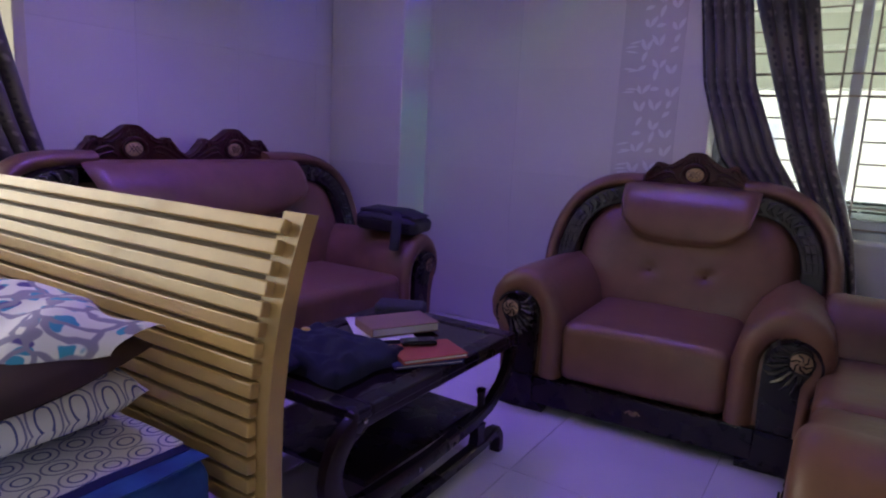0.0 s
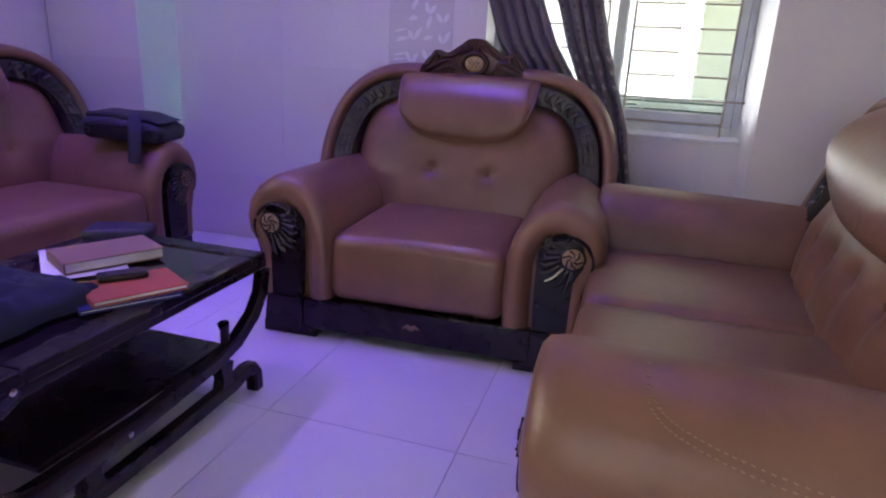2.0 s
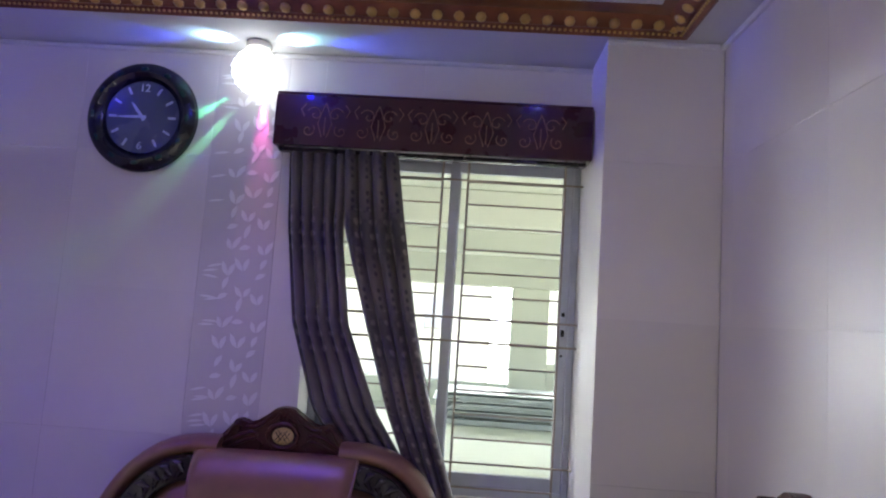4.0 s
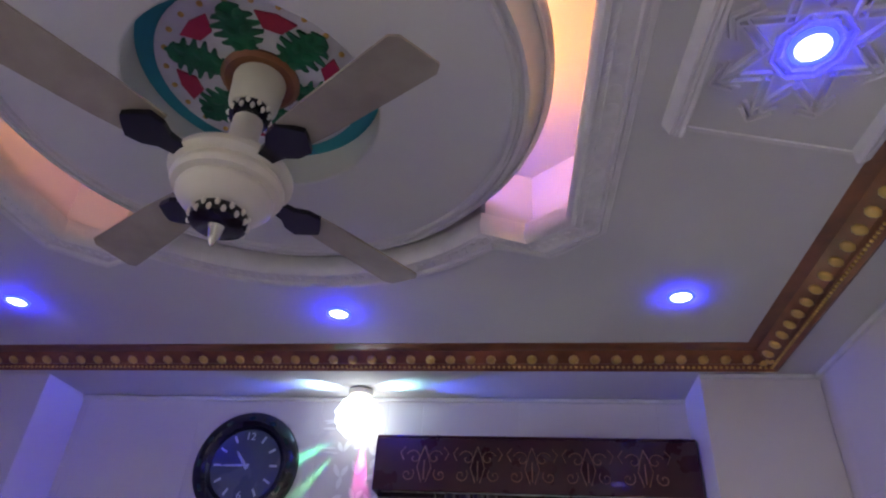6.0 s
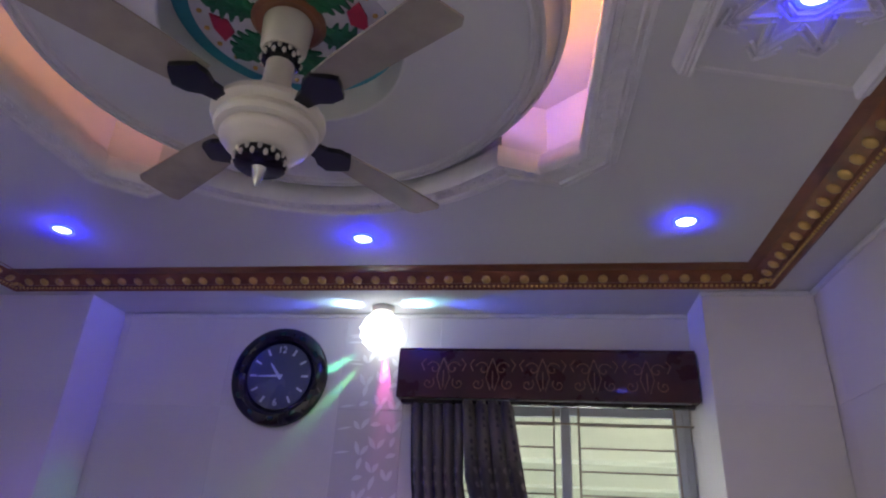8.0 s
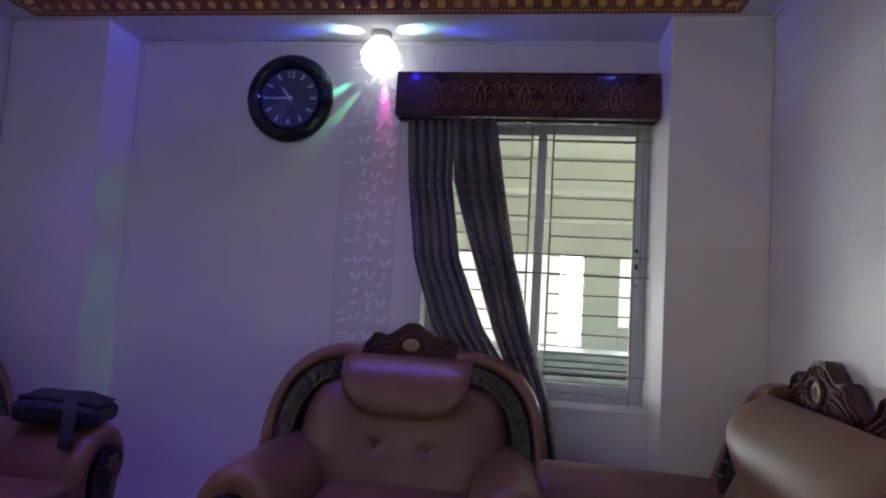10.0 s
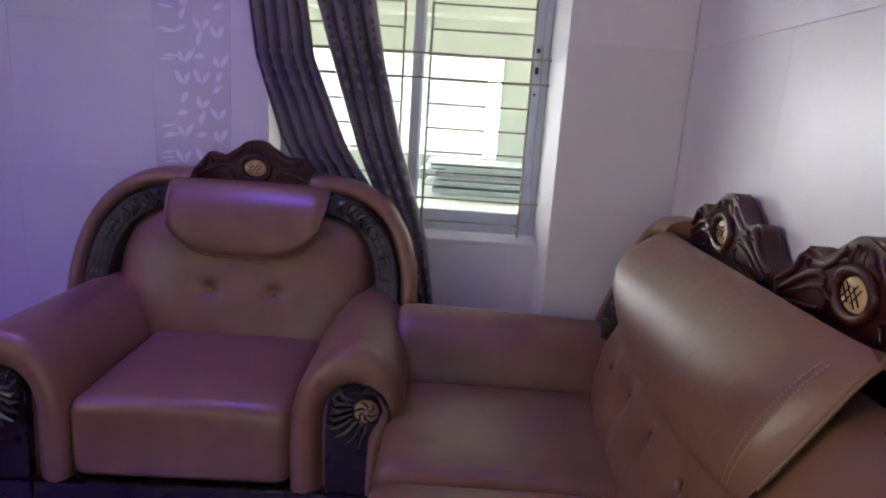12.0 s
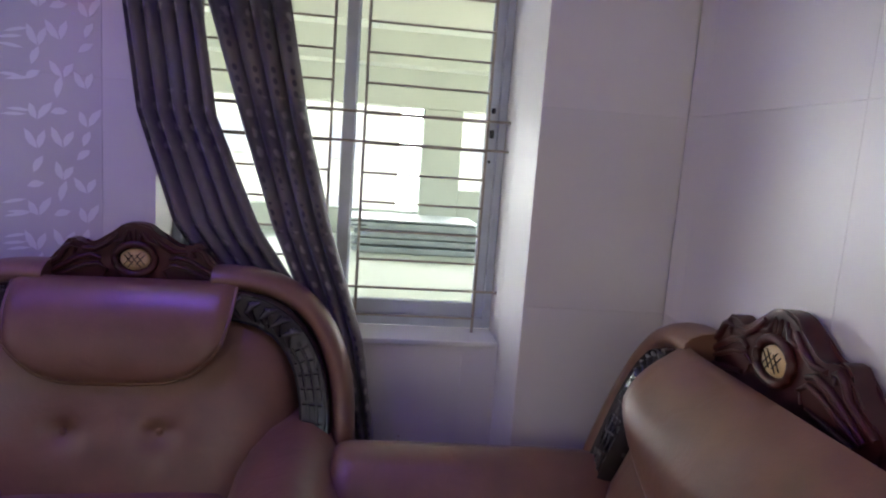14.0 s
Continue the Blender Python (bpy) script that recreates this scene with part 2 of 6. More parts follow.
ring_in = []
for (ax, ay), (bx, by) in zip(inner, inner[1:] + inner[:1]):
    for k in range(4):
        ring_in.append((ax + (bx - ax) * k / 4, ay + (by - ay) * k / 4))
ring_out = [on_rect(p) for p in ring_in]
for c in ((x0, y0), (x1, y0), (x0, y1), (x1, y1)):
    i = min(range(len(ring_out)), key=lambda q: (ring_out[q][0] - c[0]) ** 2 + (ring_out[q][1] - c[1]) ** 2)
    ring_out[i] = c
loft(bm, [[(*p, ZC) for p in ring_in], [(*p, ZC) for p in ring_out], [(*p, ZC + 0.02) for p in ring_out], [(*p, ZC + 0.02) for p in ring_in]], cap=False)
ceiling = structure("ceiling", bm, M_CEIL, "flat white false ceiling round a bowed tray recess")
for side, bx in (("north", (XW, XE, 3.613, YN)), ("east", (1.573, XE, YS, 3.612)), ("west", (XW, XW + 0.179, YS, 3.612)), ("south", (XW + 0.18, 1.572, YS, YS + 0.2))):
    structure("ceiling_soffit_" + side, box(bmesh.new(), *bx, ZS, ZS + 0.05), M_CEIL, "narrow white soffit under the wall's top")
bm = bmesh.new()
box(bm, XW - 0.25, XE + 0.25, YS - 0.25, YN + 0.3, ZU, ZU + 0.15)
structure("ceiling_upper", bm, M_CEIL, "upper white ceiling of the lit tray")
bm = bmesh.new()
t_in = tray_outline(0.012)
loft(bm, [[(*p, ZC + 0.01) for p in t_in], [(*p, ZU) for p in t_in]], cap=False)
structure("ceiling_tray_side", bm, M_CEIL, "white upright side of the ceiling tray")

# mouldings round the tray
prof = [(0.012, 0.056), (-0.018, 0.052), (-0.02, 0.03), (-0.026, 0.012), (-0.022, -0.012), (-0.014, -0.022), (-0.004, -0.022), (0.0, -0.014), (0.008, -0.018), (0.016, -0.018), (0.02, -0.01), (0.058, -0.008), (0.062, -0.018),
        (0.068, -0.018), (0.07, -0.012), (0.074, -0.012), (0.076, -0.016), (0.082, -0.016), (0.084, -0.008), (0.092, -0.008), (0.096, 0.0)]
bm = bmesh.new()
loft(bm, [[(*q, ZC + dz) for q in tray_outline(g)] for g, dz in prof], cap=False)
tray_trim = structure("trim_tray", bm, M_MOULD, "white embossed plaster moulding round the ceiling tray", 40)
bm = bmesh.new()
path = tray_outline(0.039)
for (ax, ay), (bx, by) in zip(path, path[1:] + path[:1]):
    d = math.hypot(bx - ax, by - ay)
    for k in range(max(1, int(d / 0.055))):
        f = (k + 0.5) / max(1, int(d / 0.055))
        blob(bm, (ax + (bx - ax) * f, ay + (by - ay) * f, ZC - 0.009), (0.016, 0.016, 0.0045), 8)
part("embossed_rosettes", bm, M_MOULD, tray_trim, "", 60, "stuff")
bm = bmesh.new()
path = tray_outline(0.012)
for (ax, ay), (bx, by) in zip(path, path[1:] + path[:1]):
    d = math.hypot(bx - ax, by - ay)
    n = max(1, int(d / 0.026))
    turn = Matrix.Rotation(math.atan2(by - ay, bx - ax) + 0.6, 3, "Z")
    for k in range(n):
        f = (k + 0.5) / n
        blob(bm, (ax + (bx - ax) * f, ay + (by - ay) * f, ZC - 0.018), (0.010, 0.004, 0.004), 6, turn)
part("rope_bead", bm, M_MOULD, tray_trim, "", 60, "stuff")

# ---- cornice of brown and gold along the soffit ----


def cornice(name, a, b, inward, z=ZS):
    """A sloping moulding from a to b (x, y at the lower edge); inward is the way that it climbs."""
    prof = [(0.0, 0.0), (0.012, -0.006), (0.026, 0.002), (0.034, 0.016), (0.05, 0.014), (0.085, 0.034), (0.10, 0.048), (0.125, 0.044), (0.15, 0.052), (0.165, 0.05), (0.165, 0.075), (0.0, 0.075)]
    a, b, w = Vector((*a, z)), Vector((*b, z)), Vector((*inward, 0))
    d = (b - a).normalized()
    ob = structure(name, loft(bmesh.new(), [[p + w * u + Vector((0, 0, v)) + d * (u * e) for u, v in prof] for p, e in ((a, 1), (b, -1))]), M_CORNICE, "brown plaster cornice with gold leaf studs", 35)
    gold = bmesh.new()
    n = int((b - a).length / 0.083)
    for k in range(n):
        c = a + (b - a) * ((k + 0.5) / n) + w * 0.068 + Vector((0, 0, 0.022))
        t = Matrix((d, w, Vector((0, 0, 1)))).transposed() @ Matrix.Rotation(radians(28), 3, "X")
        blob(gold, c, (0.022, 0.023, 0.013), 8, t)
    part("gold_studs", gold, M_GOLD, ob, "gold painted leaf studs", 60, "stuff")
    bead = bmesh.new()
    for k in range(n * 4):
        c = a + (b - a) * ((k + 0.5) / (n * 4)) + w * 0.03 + Vector((0, 0, 0.004))
        blob(bead, c, (0.007, 0.005, 0.006), 6)
    part("bead_row", bead, M_GOLD, ob, "small gold bead row", 60, "stuff")
    return ob


cornice("cornice_north", (XW + 0.18, 3.612), (1.572, 3.612), (0, -1))
cornice("cornice_east", (1.572, 3.612), (1.572, YS + 0.2), (-1, 0))
cornice("cornice_west", (XW + 0.18, YS + 0.2), (XW + 0.18, 3.612), (1, 0))
bm = bmesh.new()
for a, b in (((-1.66, YN), (WIN[1], YN)),):
    box(bm, a[0], b[0], YN - 0.022, YN - 0.002, ZS - 0.022, ZS - 0.002, 0.006)
box(bm, XE - 0.024, XE - 0.002, YS, 3.645, ZS - 0.022, ZS - 0.002, 0.006)
box(bm, WIN[1] - 0.004, XE - 0.026, 3.626, 3.646, ZS - 0.022, ZS - 0.002, 0.006)
structure("trim_wall_top", bm, M_MOULD, "thin white plaster bead at the top of the walls")

# ---- round hanging disc with its recess ----
DX, DY, DZ, DR = -0.076, 2.128, 2.775, 0.65
bm = bmesh.new()
prof = [(0.31, DZ + 0.11), (0.31, DZ + 0.004), (0.315, DZ), (DR - 0.012, DZ), (DR - 0.008, DZ - 0.010), (DR + 0.002, DZ - 0.012), (DR + 0.008, DZ - 0.004), (DR + 0.016, DZ - 0.002), (DR + 0.018, DZ - 0.009), (DR + 0.028, DZ - 0.009), (DR + 0.03, DZ + 0.004),
        (DR + 0.036, DZ + 0.022), (DR + 0.05, DZ + 0.042), (DR + 0.066, DZ + 0.05), (DR + 0.068, DZ + 0.044), (DR + 0.076, DZ + 0.046), (DR + 0.078, DZ + 0.058), (DR + 0.088, DZ + 0.062), (DR + 0.09, DZ + 0.085), (DR + 0.06, DZ + 0.095), (0.315, DZ + 0.115)]
lathe(bm, prof, 96, (DX, DY, 0))
disc = structure("ceiling_disc", bm, M_CEIL, "round white plaster disc hung in the ceiling tray", 35)
bm = bmesh.new()
lathe(bm, [(0.001, DZ + 0.14), (0.31, DZ + 0.14), (0.31, DZ + 0.108), (0.001, DZ + 0.108)], 64, (DX, DY, 0))
part("recess_top", bm, mat("teal_paint", (0.03, 0.30, 0.38), 0.5, vary=0.1), disc, "teal painted recess")

# painted plaster rose in the recess
M_RED = mat("red_paint", (0.45, 0.02, 0.06), 0.4, vary=0.15, scale=20)
M_GREEN = mat("green_paint", (0.012, 0.16, 0.06), 0.45, vary=0.25, scale=25)
RZ = DZ + 0.098
bm = bmesh.new()
lathe(bm, [(0.001, RZ + 0.009), (0.26, RZ + 0.009), (0.262, RZ + 0.002), (0.255, RZ - 0.003), (0.10, RZ - 0.004), (0.001, RZ - 0.004)], 64, (DX, DY, 0))
rose = thing("ceiling_rose", Matrix(), "painted plaster ceiling rose with green leaves and red panels", "ceiling rose")
part("rose_plate", bm, M_MOULD, rose, "white plaster plate", 40)
for k in range(6):
    a0 = radians(k * 60 + 30)
    bm = bmesh.new()
    out = []
    for i in range(25):
        f = i / 24
        w = (0.055 * math.sin(math.pi * min(1, f * 1.05)) ** 0.7 + 0.008) * (1.0 if i % 4 in (1, 2) else 0.55)
        out.append((0.085 + 0.15 * f, w))
    poly = [(r, w) for r, w in out] + [(r, -w) for r, w in out[::-1]]
    rot = Matrix.Rotation(a0, 3, "Z")
    loft(bm, [[rot @ Vector((r, w, RZ - z)) + Vector((DX, DY, 0)) for r, w in poly] for z in (0.003, 0.010)])
    for i in range(3):
        f = 0.11 + 0.045 * i
        for s in (-1, 1):
            blob(bm, rot @ Vector((f, s * 0.018, RZ - 0.010)) + Vector((DX, DY, 0)), (0.018, 0.012, 0.005), 8, rot @ Matrix.Rotation(s * 0.7, 3, "Z"))
    part("leaf", bm, M_GREEN, rose, "green acanthus leaf", 50)
    a1 = a0 + radians(30)
    rot = Matrix.Rotation(a1, 3, "Z")
    for nm, poly, m, z in (("panel", [(0.165, -0.022), (0.165, 0.022), (0.205, 0.05), (0.215, 0.0), (0.205, -0.05)], M_RED, 0.009),):
        bm = bmesh.new()
        loft(bm, [[rot @ Vector((x, y, RZ - q)) + Vector((DX, DY, 0)) for x, y in poly] for q in (0.003, z)])
        part(nm, bm, m, rose, "red painted panel")
    for s in (-1, 1):
        bm = bmesh.new()
        b = rot @ Matrix.Rotation(s * 0.42, 3, "Z")
        loft(bm, [[b @ Vector((x, y, RZ - q)) + Vector((DX, DY, 0)) for x, y in ((0.09, 0), (0.12, 0.022), (0.15, 0.008), (0.175, 0.02), (0.17, -0.004), (0.15, -0.018), (0.12, -0.014))] for q in (0.003, 0.009)])
        part("small_leaf", bm, M_GREEN, rose)
for k in range(24):
    a = radians(k * 15)
    bm = bmesh.new()
    blob(bm, (DX + 0.236 * math.cos(a), DY + 0.236 * math.sin(a), RZ - 0.005), (0.008, 0.008, 0.005), 8)
    part("stud", bm, M_GOLD, rose, "small gold stud", 60)

# ---- recessed light panel with carved strapwork ----
def panel_edge(side, v):
    """A point of the panel's left (0) or right (1) edge, v metres south of its end."""
    return (0.945 + 0.427 * side + 0.07 * v, 2.214 + 0.118 * side - v)


PL = 1.62
bm = bmesh.new()
loft(bm, [[(*panel_edge(s, v), z) for s, v in ((0, 0), (1, 0), (1, PL), (0, PL))] for z in (ZC - 0.008, ZC - 0.004)])
panel = structure("ceiling_panel", bm, M_CEIL, "white ceiling panel with raised interlaced strapwork")
for side, s in ((0, -1), (1, 1)):
    bm = bmesh.new()
    rib = [(0.006, -0.001), (0.006, -0.044), (0.001, -0.050), (-0.006, -0.048), (-0.008, -0.040), (-0.010, -0.046), (-0.016, -0.046), (-0.018, -0.036), (-0.020, -0.041), (-0.026, -0.040), (-0.030, -0.028), (-0.038, -0.012), (-0.038, -0.001)]
    loft(bm, [[(panel_edge(side, v)[0] - s * u, panel_edge(side, v)[1], ZC + dz) for u, dz in rib] for v in (0.0, PL)])
    part("panel_moulding", bm, M_MOULD, panel, "ribbed white moulding")
bm = bmesh.new()
loft(bm, [[(panel_edge(s, v)[0], panel_edge(s, v)[1], z) for s, v in ((0, 0), (1, 0), (1, -0.012), (0, -0.012))] for z in (ZC - 0.014, ZC - 0.001)])
part("end_bead", bm, M_MOULD, panel)


def flat_bar(bm, p, q, w=0.0045, h=0.009):
    """A raised bar of bevelled section between two points of the panel."""
    p, q = Vector((*p, 0)), Vector((*q, 0))
    d = (q - p).normalized()
    n = Vector((-d.y, d.x, 0))
    sec = ((-w, -0.008), (-w * 0.6, -0.008 - h), (w * 0.6, -0.008 - h), (w, -0.008))
    loft(bm, [[c + n * u + Vector((0, 0, ZC + z)) for u, z in sec] for c in (p, q)])


def strap(bm, cx, cy):
    """Eight-pointed star of doubled bars with chevrons at its points."""
    tip = [(cx + 0.165 * math.cos(radians(45 * k + 22.5)), cy + 0.19 * math.sin(radians(45 * k + 22.5))) for k in range(8)]
    for k in range(8):
        p, q = Vector(tip[k]), Vector(tip[(k + 3) % 8])
        d = (q - p).normalized()
        n = Vector((-d.y, d.x)) * 0.009
        for a, b in ((0.0, 0.31), (0.40, 0.60), (0.69, 1.0)):
            for s in (-1, 1):
                flat_bar(bm, p + (q - p) * a + n * s, p + (q - p) * b + n * s)
        c = Vector((cx, cy))
        out = (p - c).normalized()
        side = Vector((-out.y, out.x))
        for s in (-1, 1):
            for e in (0.0, 0.018):
                flat_bar(bm, p + out * (0.012 + e), p - out * (0.022 - e) + side * s * 0.04)


bm = bmesh.new()
for cx, cy in ((1.166, 2.004), (1.194, 1.60), (1.222, 1.20), (1.25, 0.80)):
    strap(bm, cx, cy)
part("strapwork", bm, M_MOULD, panel, "raised white strapwork", 0, "stuff")

# ---- recessed blue spotlights ----
BLUE = (0.24, 0.12, 1.0)
M_LEDRING = glow("blue_led_ring", (0.02, 0.03, 1.0), 4)
M_LEDLENS = glow("blue_white_led", (0.55, 0.62, 1.0), 5)


def downlight(x, y, z, power):
    ob = thing("recessed_spotlight", pose(x, y, z), "small round recessed spotlight glowing blue-white in the ceiling", "spotlight", "ceiling spotlights")
    part("bezel", lathe(bmesh.new(), [(0.047, 0.002), (0.047, -0.004), (0.044, -0.008), (0.036, -0.007), (0.034, -0.003), (0.034, 0.002)], 28), M_LEDRING, ob, "blue glowing ring", 50)
    part("lens", lathe(bmesh.new(), [(0.001, -0.002), (0.034, -0.002), (0.034, -0.005), (0.001, -0.006)], 24), M_LEDLENS, ob, "glowing blue-white lens", 50)
    lamp("spotlight_beam", "SPOT", look((x, y, z - 0.012), (x, y, 0)), power, BLUE, 0.03, cone=98, blend=1.0)
    if x > 1.0:
        lamp("spotlight_spill", "SPOT", look((x, y, z - 0.05), (x, y + 0.001, z + 1)), 1.1, (0.012, 0.012, 1.0), 0.02, cone=160, blend=0.6)
    else:
        lamp("spotlight_spill", "POINT", Matrix.Translation((x, y, z - 0.045)), 1.1, (0.012, 0.012, 1.0), 0.02)
    return ob


downlight(-1.38, 3.03, ZC, 36)
downlight(-0.125, 3.158, ZC, 34)
downlight(1.105, 3.06, ZC, 3)
downlight(1.166, 2.004, ZC - 0.012, 4)
# unseen spotlight added as the panel light's mirror, for more blue on the west
downlight(-1.43, 2.03, ZC, 80)

# cove strip lamps laid on the disc's upper rim
for k in range(20):
    a = radians(k * 18)
    colour = ((1.0, 0.42, 0.14), (0.26, 0.14, 1.0), (1.0, 0.36, 0.34), (0.7, 0.28, 0.75), (1.0, 0.40, 0.20))[(k // 2) % 5]
    r = DR - 0.05
    lamp("cove_strip_light", "AREA", look((DX + r * math.cos(a), DY + r * math.sin(a), DZ + 0.125), (DX + (r + 0.42) * math.cos(a), DY + (r + 0.42) * math.sin(a), ZU + 0.1)), 0.62 if k == 1 else 0.42 if k in (2, 3) else 0.5 if k in (0, 17, 18, 19) else 0.12 if 8 <= k <= 12 else 0.24 if k in (6, 7, 13, 14, 15, 16) else 0.40, colour, 0.2, 0.04)

# ---- ceiling fan ----
fan = thing("ceiling_fan", pose(DX, DY, 0), "cream ceiling fan with black brackets and beige-brown blades", "ceiling fan")
part("canopy", lathe(bmesh.new(), [(0.001, RZ - 0.004), (0.062, RZ - 0.004), (0.066, RZ - 0.02), (0.06, RZ - 0.10), (0.052, RZ - 0.115), (0.001, RZ - 0.115)], 32), M_WHITE, fan, "", 40)
part("collar", lathe(bmesh.new(), [(0.068, RZ - 0.002), (0.098, RZ - 0.002), (0.10, RZ - 0.012), (0.088, RZ - 0.02), (0.07, RZ - 0.014)], 32), M_CORNICE, fan, "brown wooden ring", 40)


def studded(name, r, z0, z1, n):
    ob = part(name, lathe(bmesh.new(), [(0.001, z1), (r * 0.9, z1), (r, z1 - 0.008), (r, z0 + 0.008), (r * 0.8, z0), (0.001, z0)], 28), M_BLACK, fan, "black band with white spots", 40)
    b = bmesh.new()
    for q in range(2):
        for k in range(n):
            a = 2 * math.pi * (k + 0.5 * q) / n
            blob(b, (r * math.cos(a), r * math.sin(a), z0 + (z1 - z0) * (0.33 + 0.36 * q)), (0.006, 0.006, 0.009), 6)
    part("enamel_dotting", b, M_WHITE, ob, "white enamel dotting", 60, "stuff")
    return ob


studded("upper_band", 0.05, RZ - 0.155, RZ - 0.115, 12)
part("rod", lathe(bmesh.new(), [(0.001, RZ - 0.15), (0.036, RZ - 0.15), (0.036, RZ - 0.21), (0.05, RZ - 0.25), (0.056, RZ - 0.278), (0.001, RZ - 0.278)], 28), M_WHITE, fan, "", 40)
MZ = RZ - 0.278
part("motor", lathe(bmesh.new(), [(0.001, MZ), (0.055, MZ), (0.085, MZ - 0.008), (0.118, MZ - 0.022), (0.132, MZ - 0.034), (0.139, MZ - 0.045), (0.139, MZ - 0.056), (0.130, MZ - 0.063), (0.118, MZ - 0.065), (0.124, MZ - 0.074), (0.126, MZ - 0.085), (0.120, MZ - 0.097), (0.103, MZ - 0.101), (0.107, MZ - 0.109), (0.106, MZ - 0.119), (0.096, MZ - 0.131), (0.086, MZ - 0.138), (0.08, MZ - 0.146), (0.06, MZ - 0.154), (0.001, MZ - 0.154)], 48), M_WHITE, fan, "stepped cream motor housing", 35)
studded("lower_band", 0.062, MZ - 0.19, MZ - 0.15, 13)
part("finial", lathe(bmesh.new(), [(0.001, MZ - 0.188), (0.02, MZ - 0.19), (0.016, MZ - 0.20), (0.012, MZ - 0.215), (0.004, MZ - 0.235), (0.001, MZ - 0.238)], 20), M_STEEL, fan, "polished pointed finial", 40)
for k in range(4):
    a = radians(57 + 90 * k)
    rot = Matrix.Rotation(a, 3, "Z")
    zb = MZ - 0.048
    bm = bmesh.new()
    loft(bm, [[rot @ Vector((x, y, zb + dz)) for x, y in ((0.13, -0.02), (0.165, -0.026), (0.19, -0.045), (0.225, -0.05), (0.25, -0.02), (0.262, 0.0), (0.25, 0.02), (0.225, 0.05), (0.19, 0.045), (0.165, 0.026), (0.13, 0.02))] for dz in (0.0, -0.014)])
    arm = part("bracket", bm, M_BLACK, fan, "black iron blade bracket")
    bm = bmesh.new()
    tilt = Matrix.Rotation(radians(10), 3, "X")
    loft(bm, [[rot @ (tilt @ Vector((x, y, dz)) + Vector((0, 0, zb + 0.003))) for x, y in ((0.19, -0.045), (0.3, -0.056), (0.56, -0.066), (0.575, -0.05), (0.58, 0.05), (0.56, 0.066), (0.3, 0.056), (0.19, 0.045))] for dz in (0.0, 0.006)])
    part("blade", bm, M_BLADE, fan, "beige-brown wooden fan blade")

# ---- leather suite ----


def closed_grid(bm, nu, nv, front, back):
    """A cushion: a front and a back sheet sewn along their rims."""
    F = [[bm.verts.new(front(-1 + 2 * i / nu, j / nv)) for i in range(nu + 1)] for j in range(nv + 1)]
    B = [[F[j][i] if i in (0, nu) or j in (0, nv) else bm.verts.new(back(-1 + 2 * i / nu, j / nv)) for i in range(nu + 1)] for j in range(nv + 1)]
    for G in (F, B):
        for j in range(nv):
            for i in range(nu):
                q = [G[j][i], G[j][i + 1], G[j + 1][i + 1], G[j + 1][i]]
                if len(set(q)) > 2:
                    try:
                        bm.faces.new(list(dict.fromkeys(q)))
                    except ValueError:
                        pass
    return bm


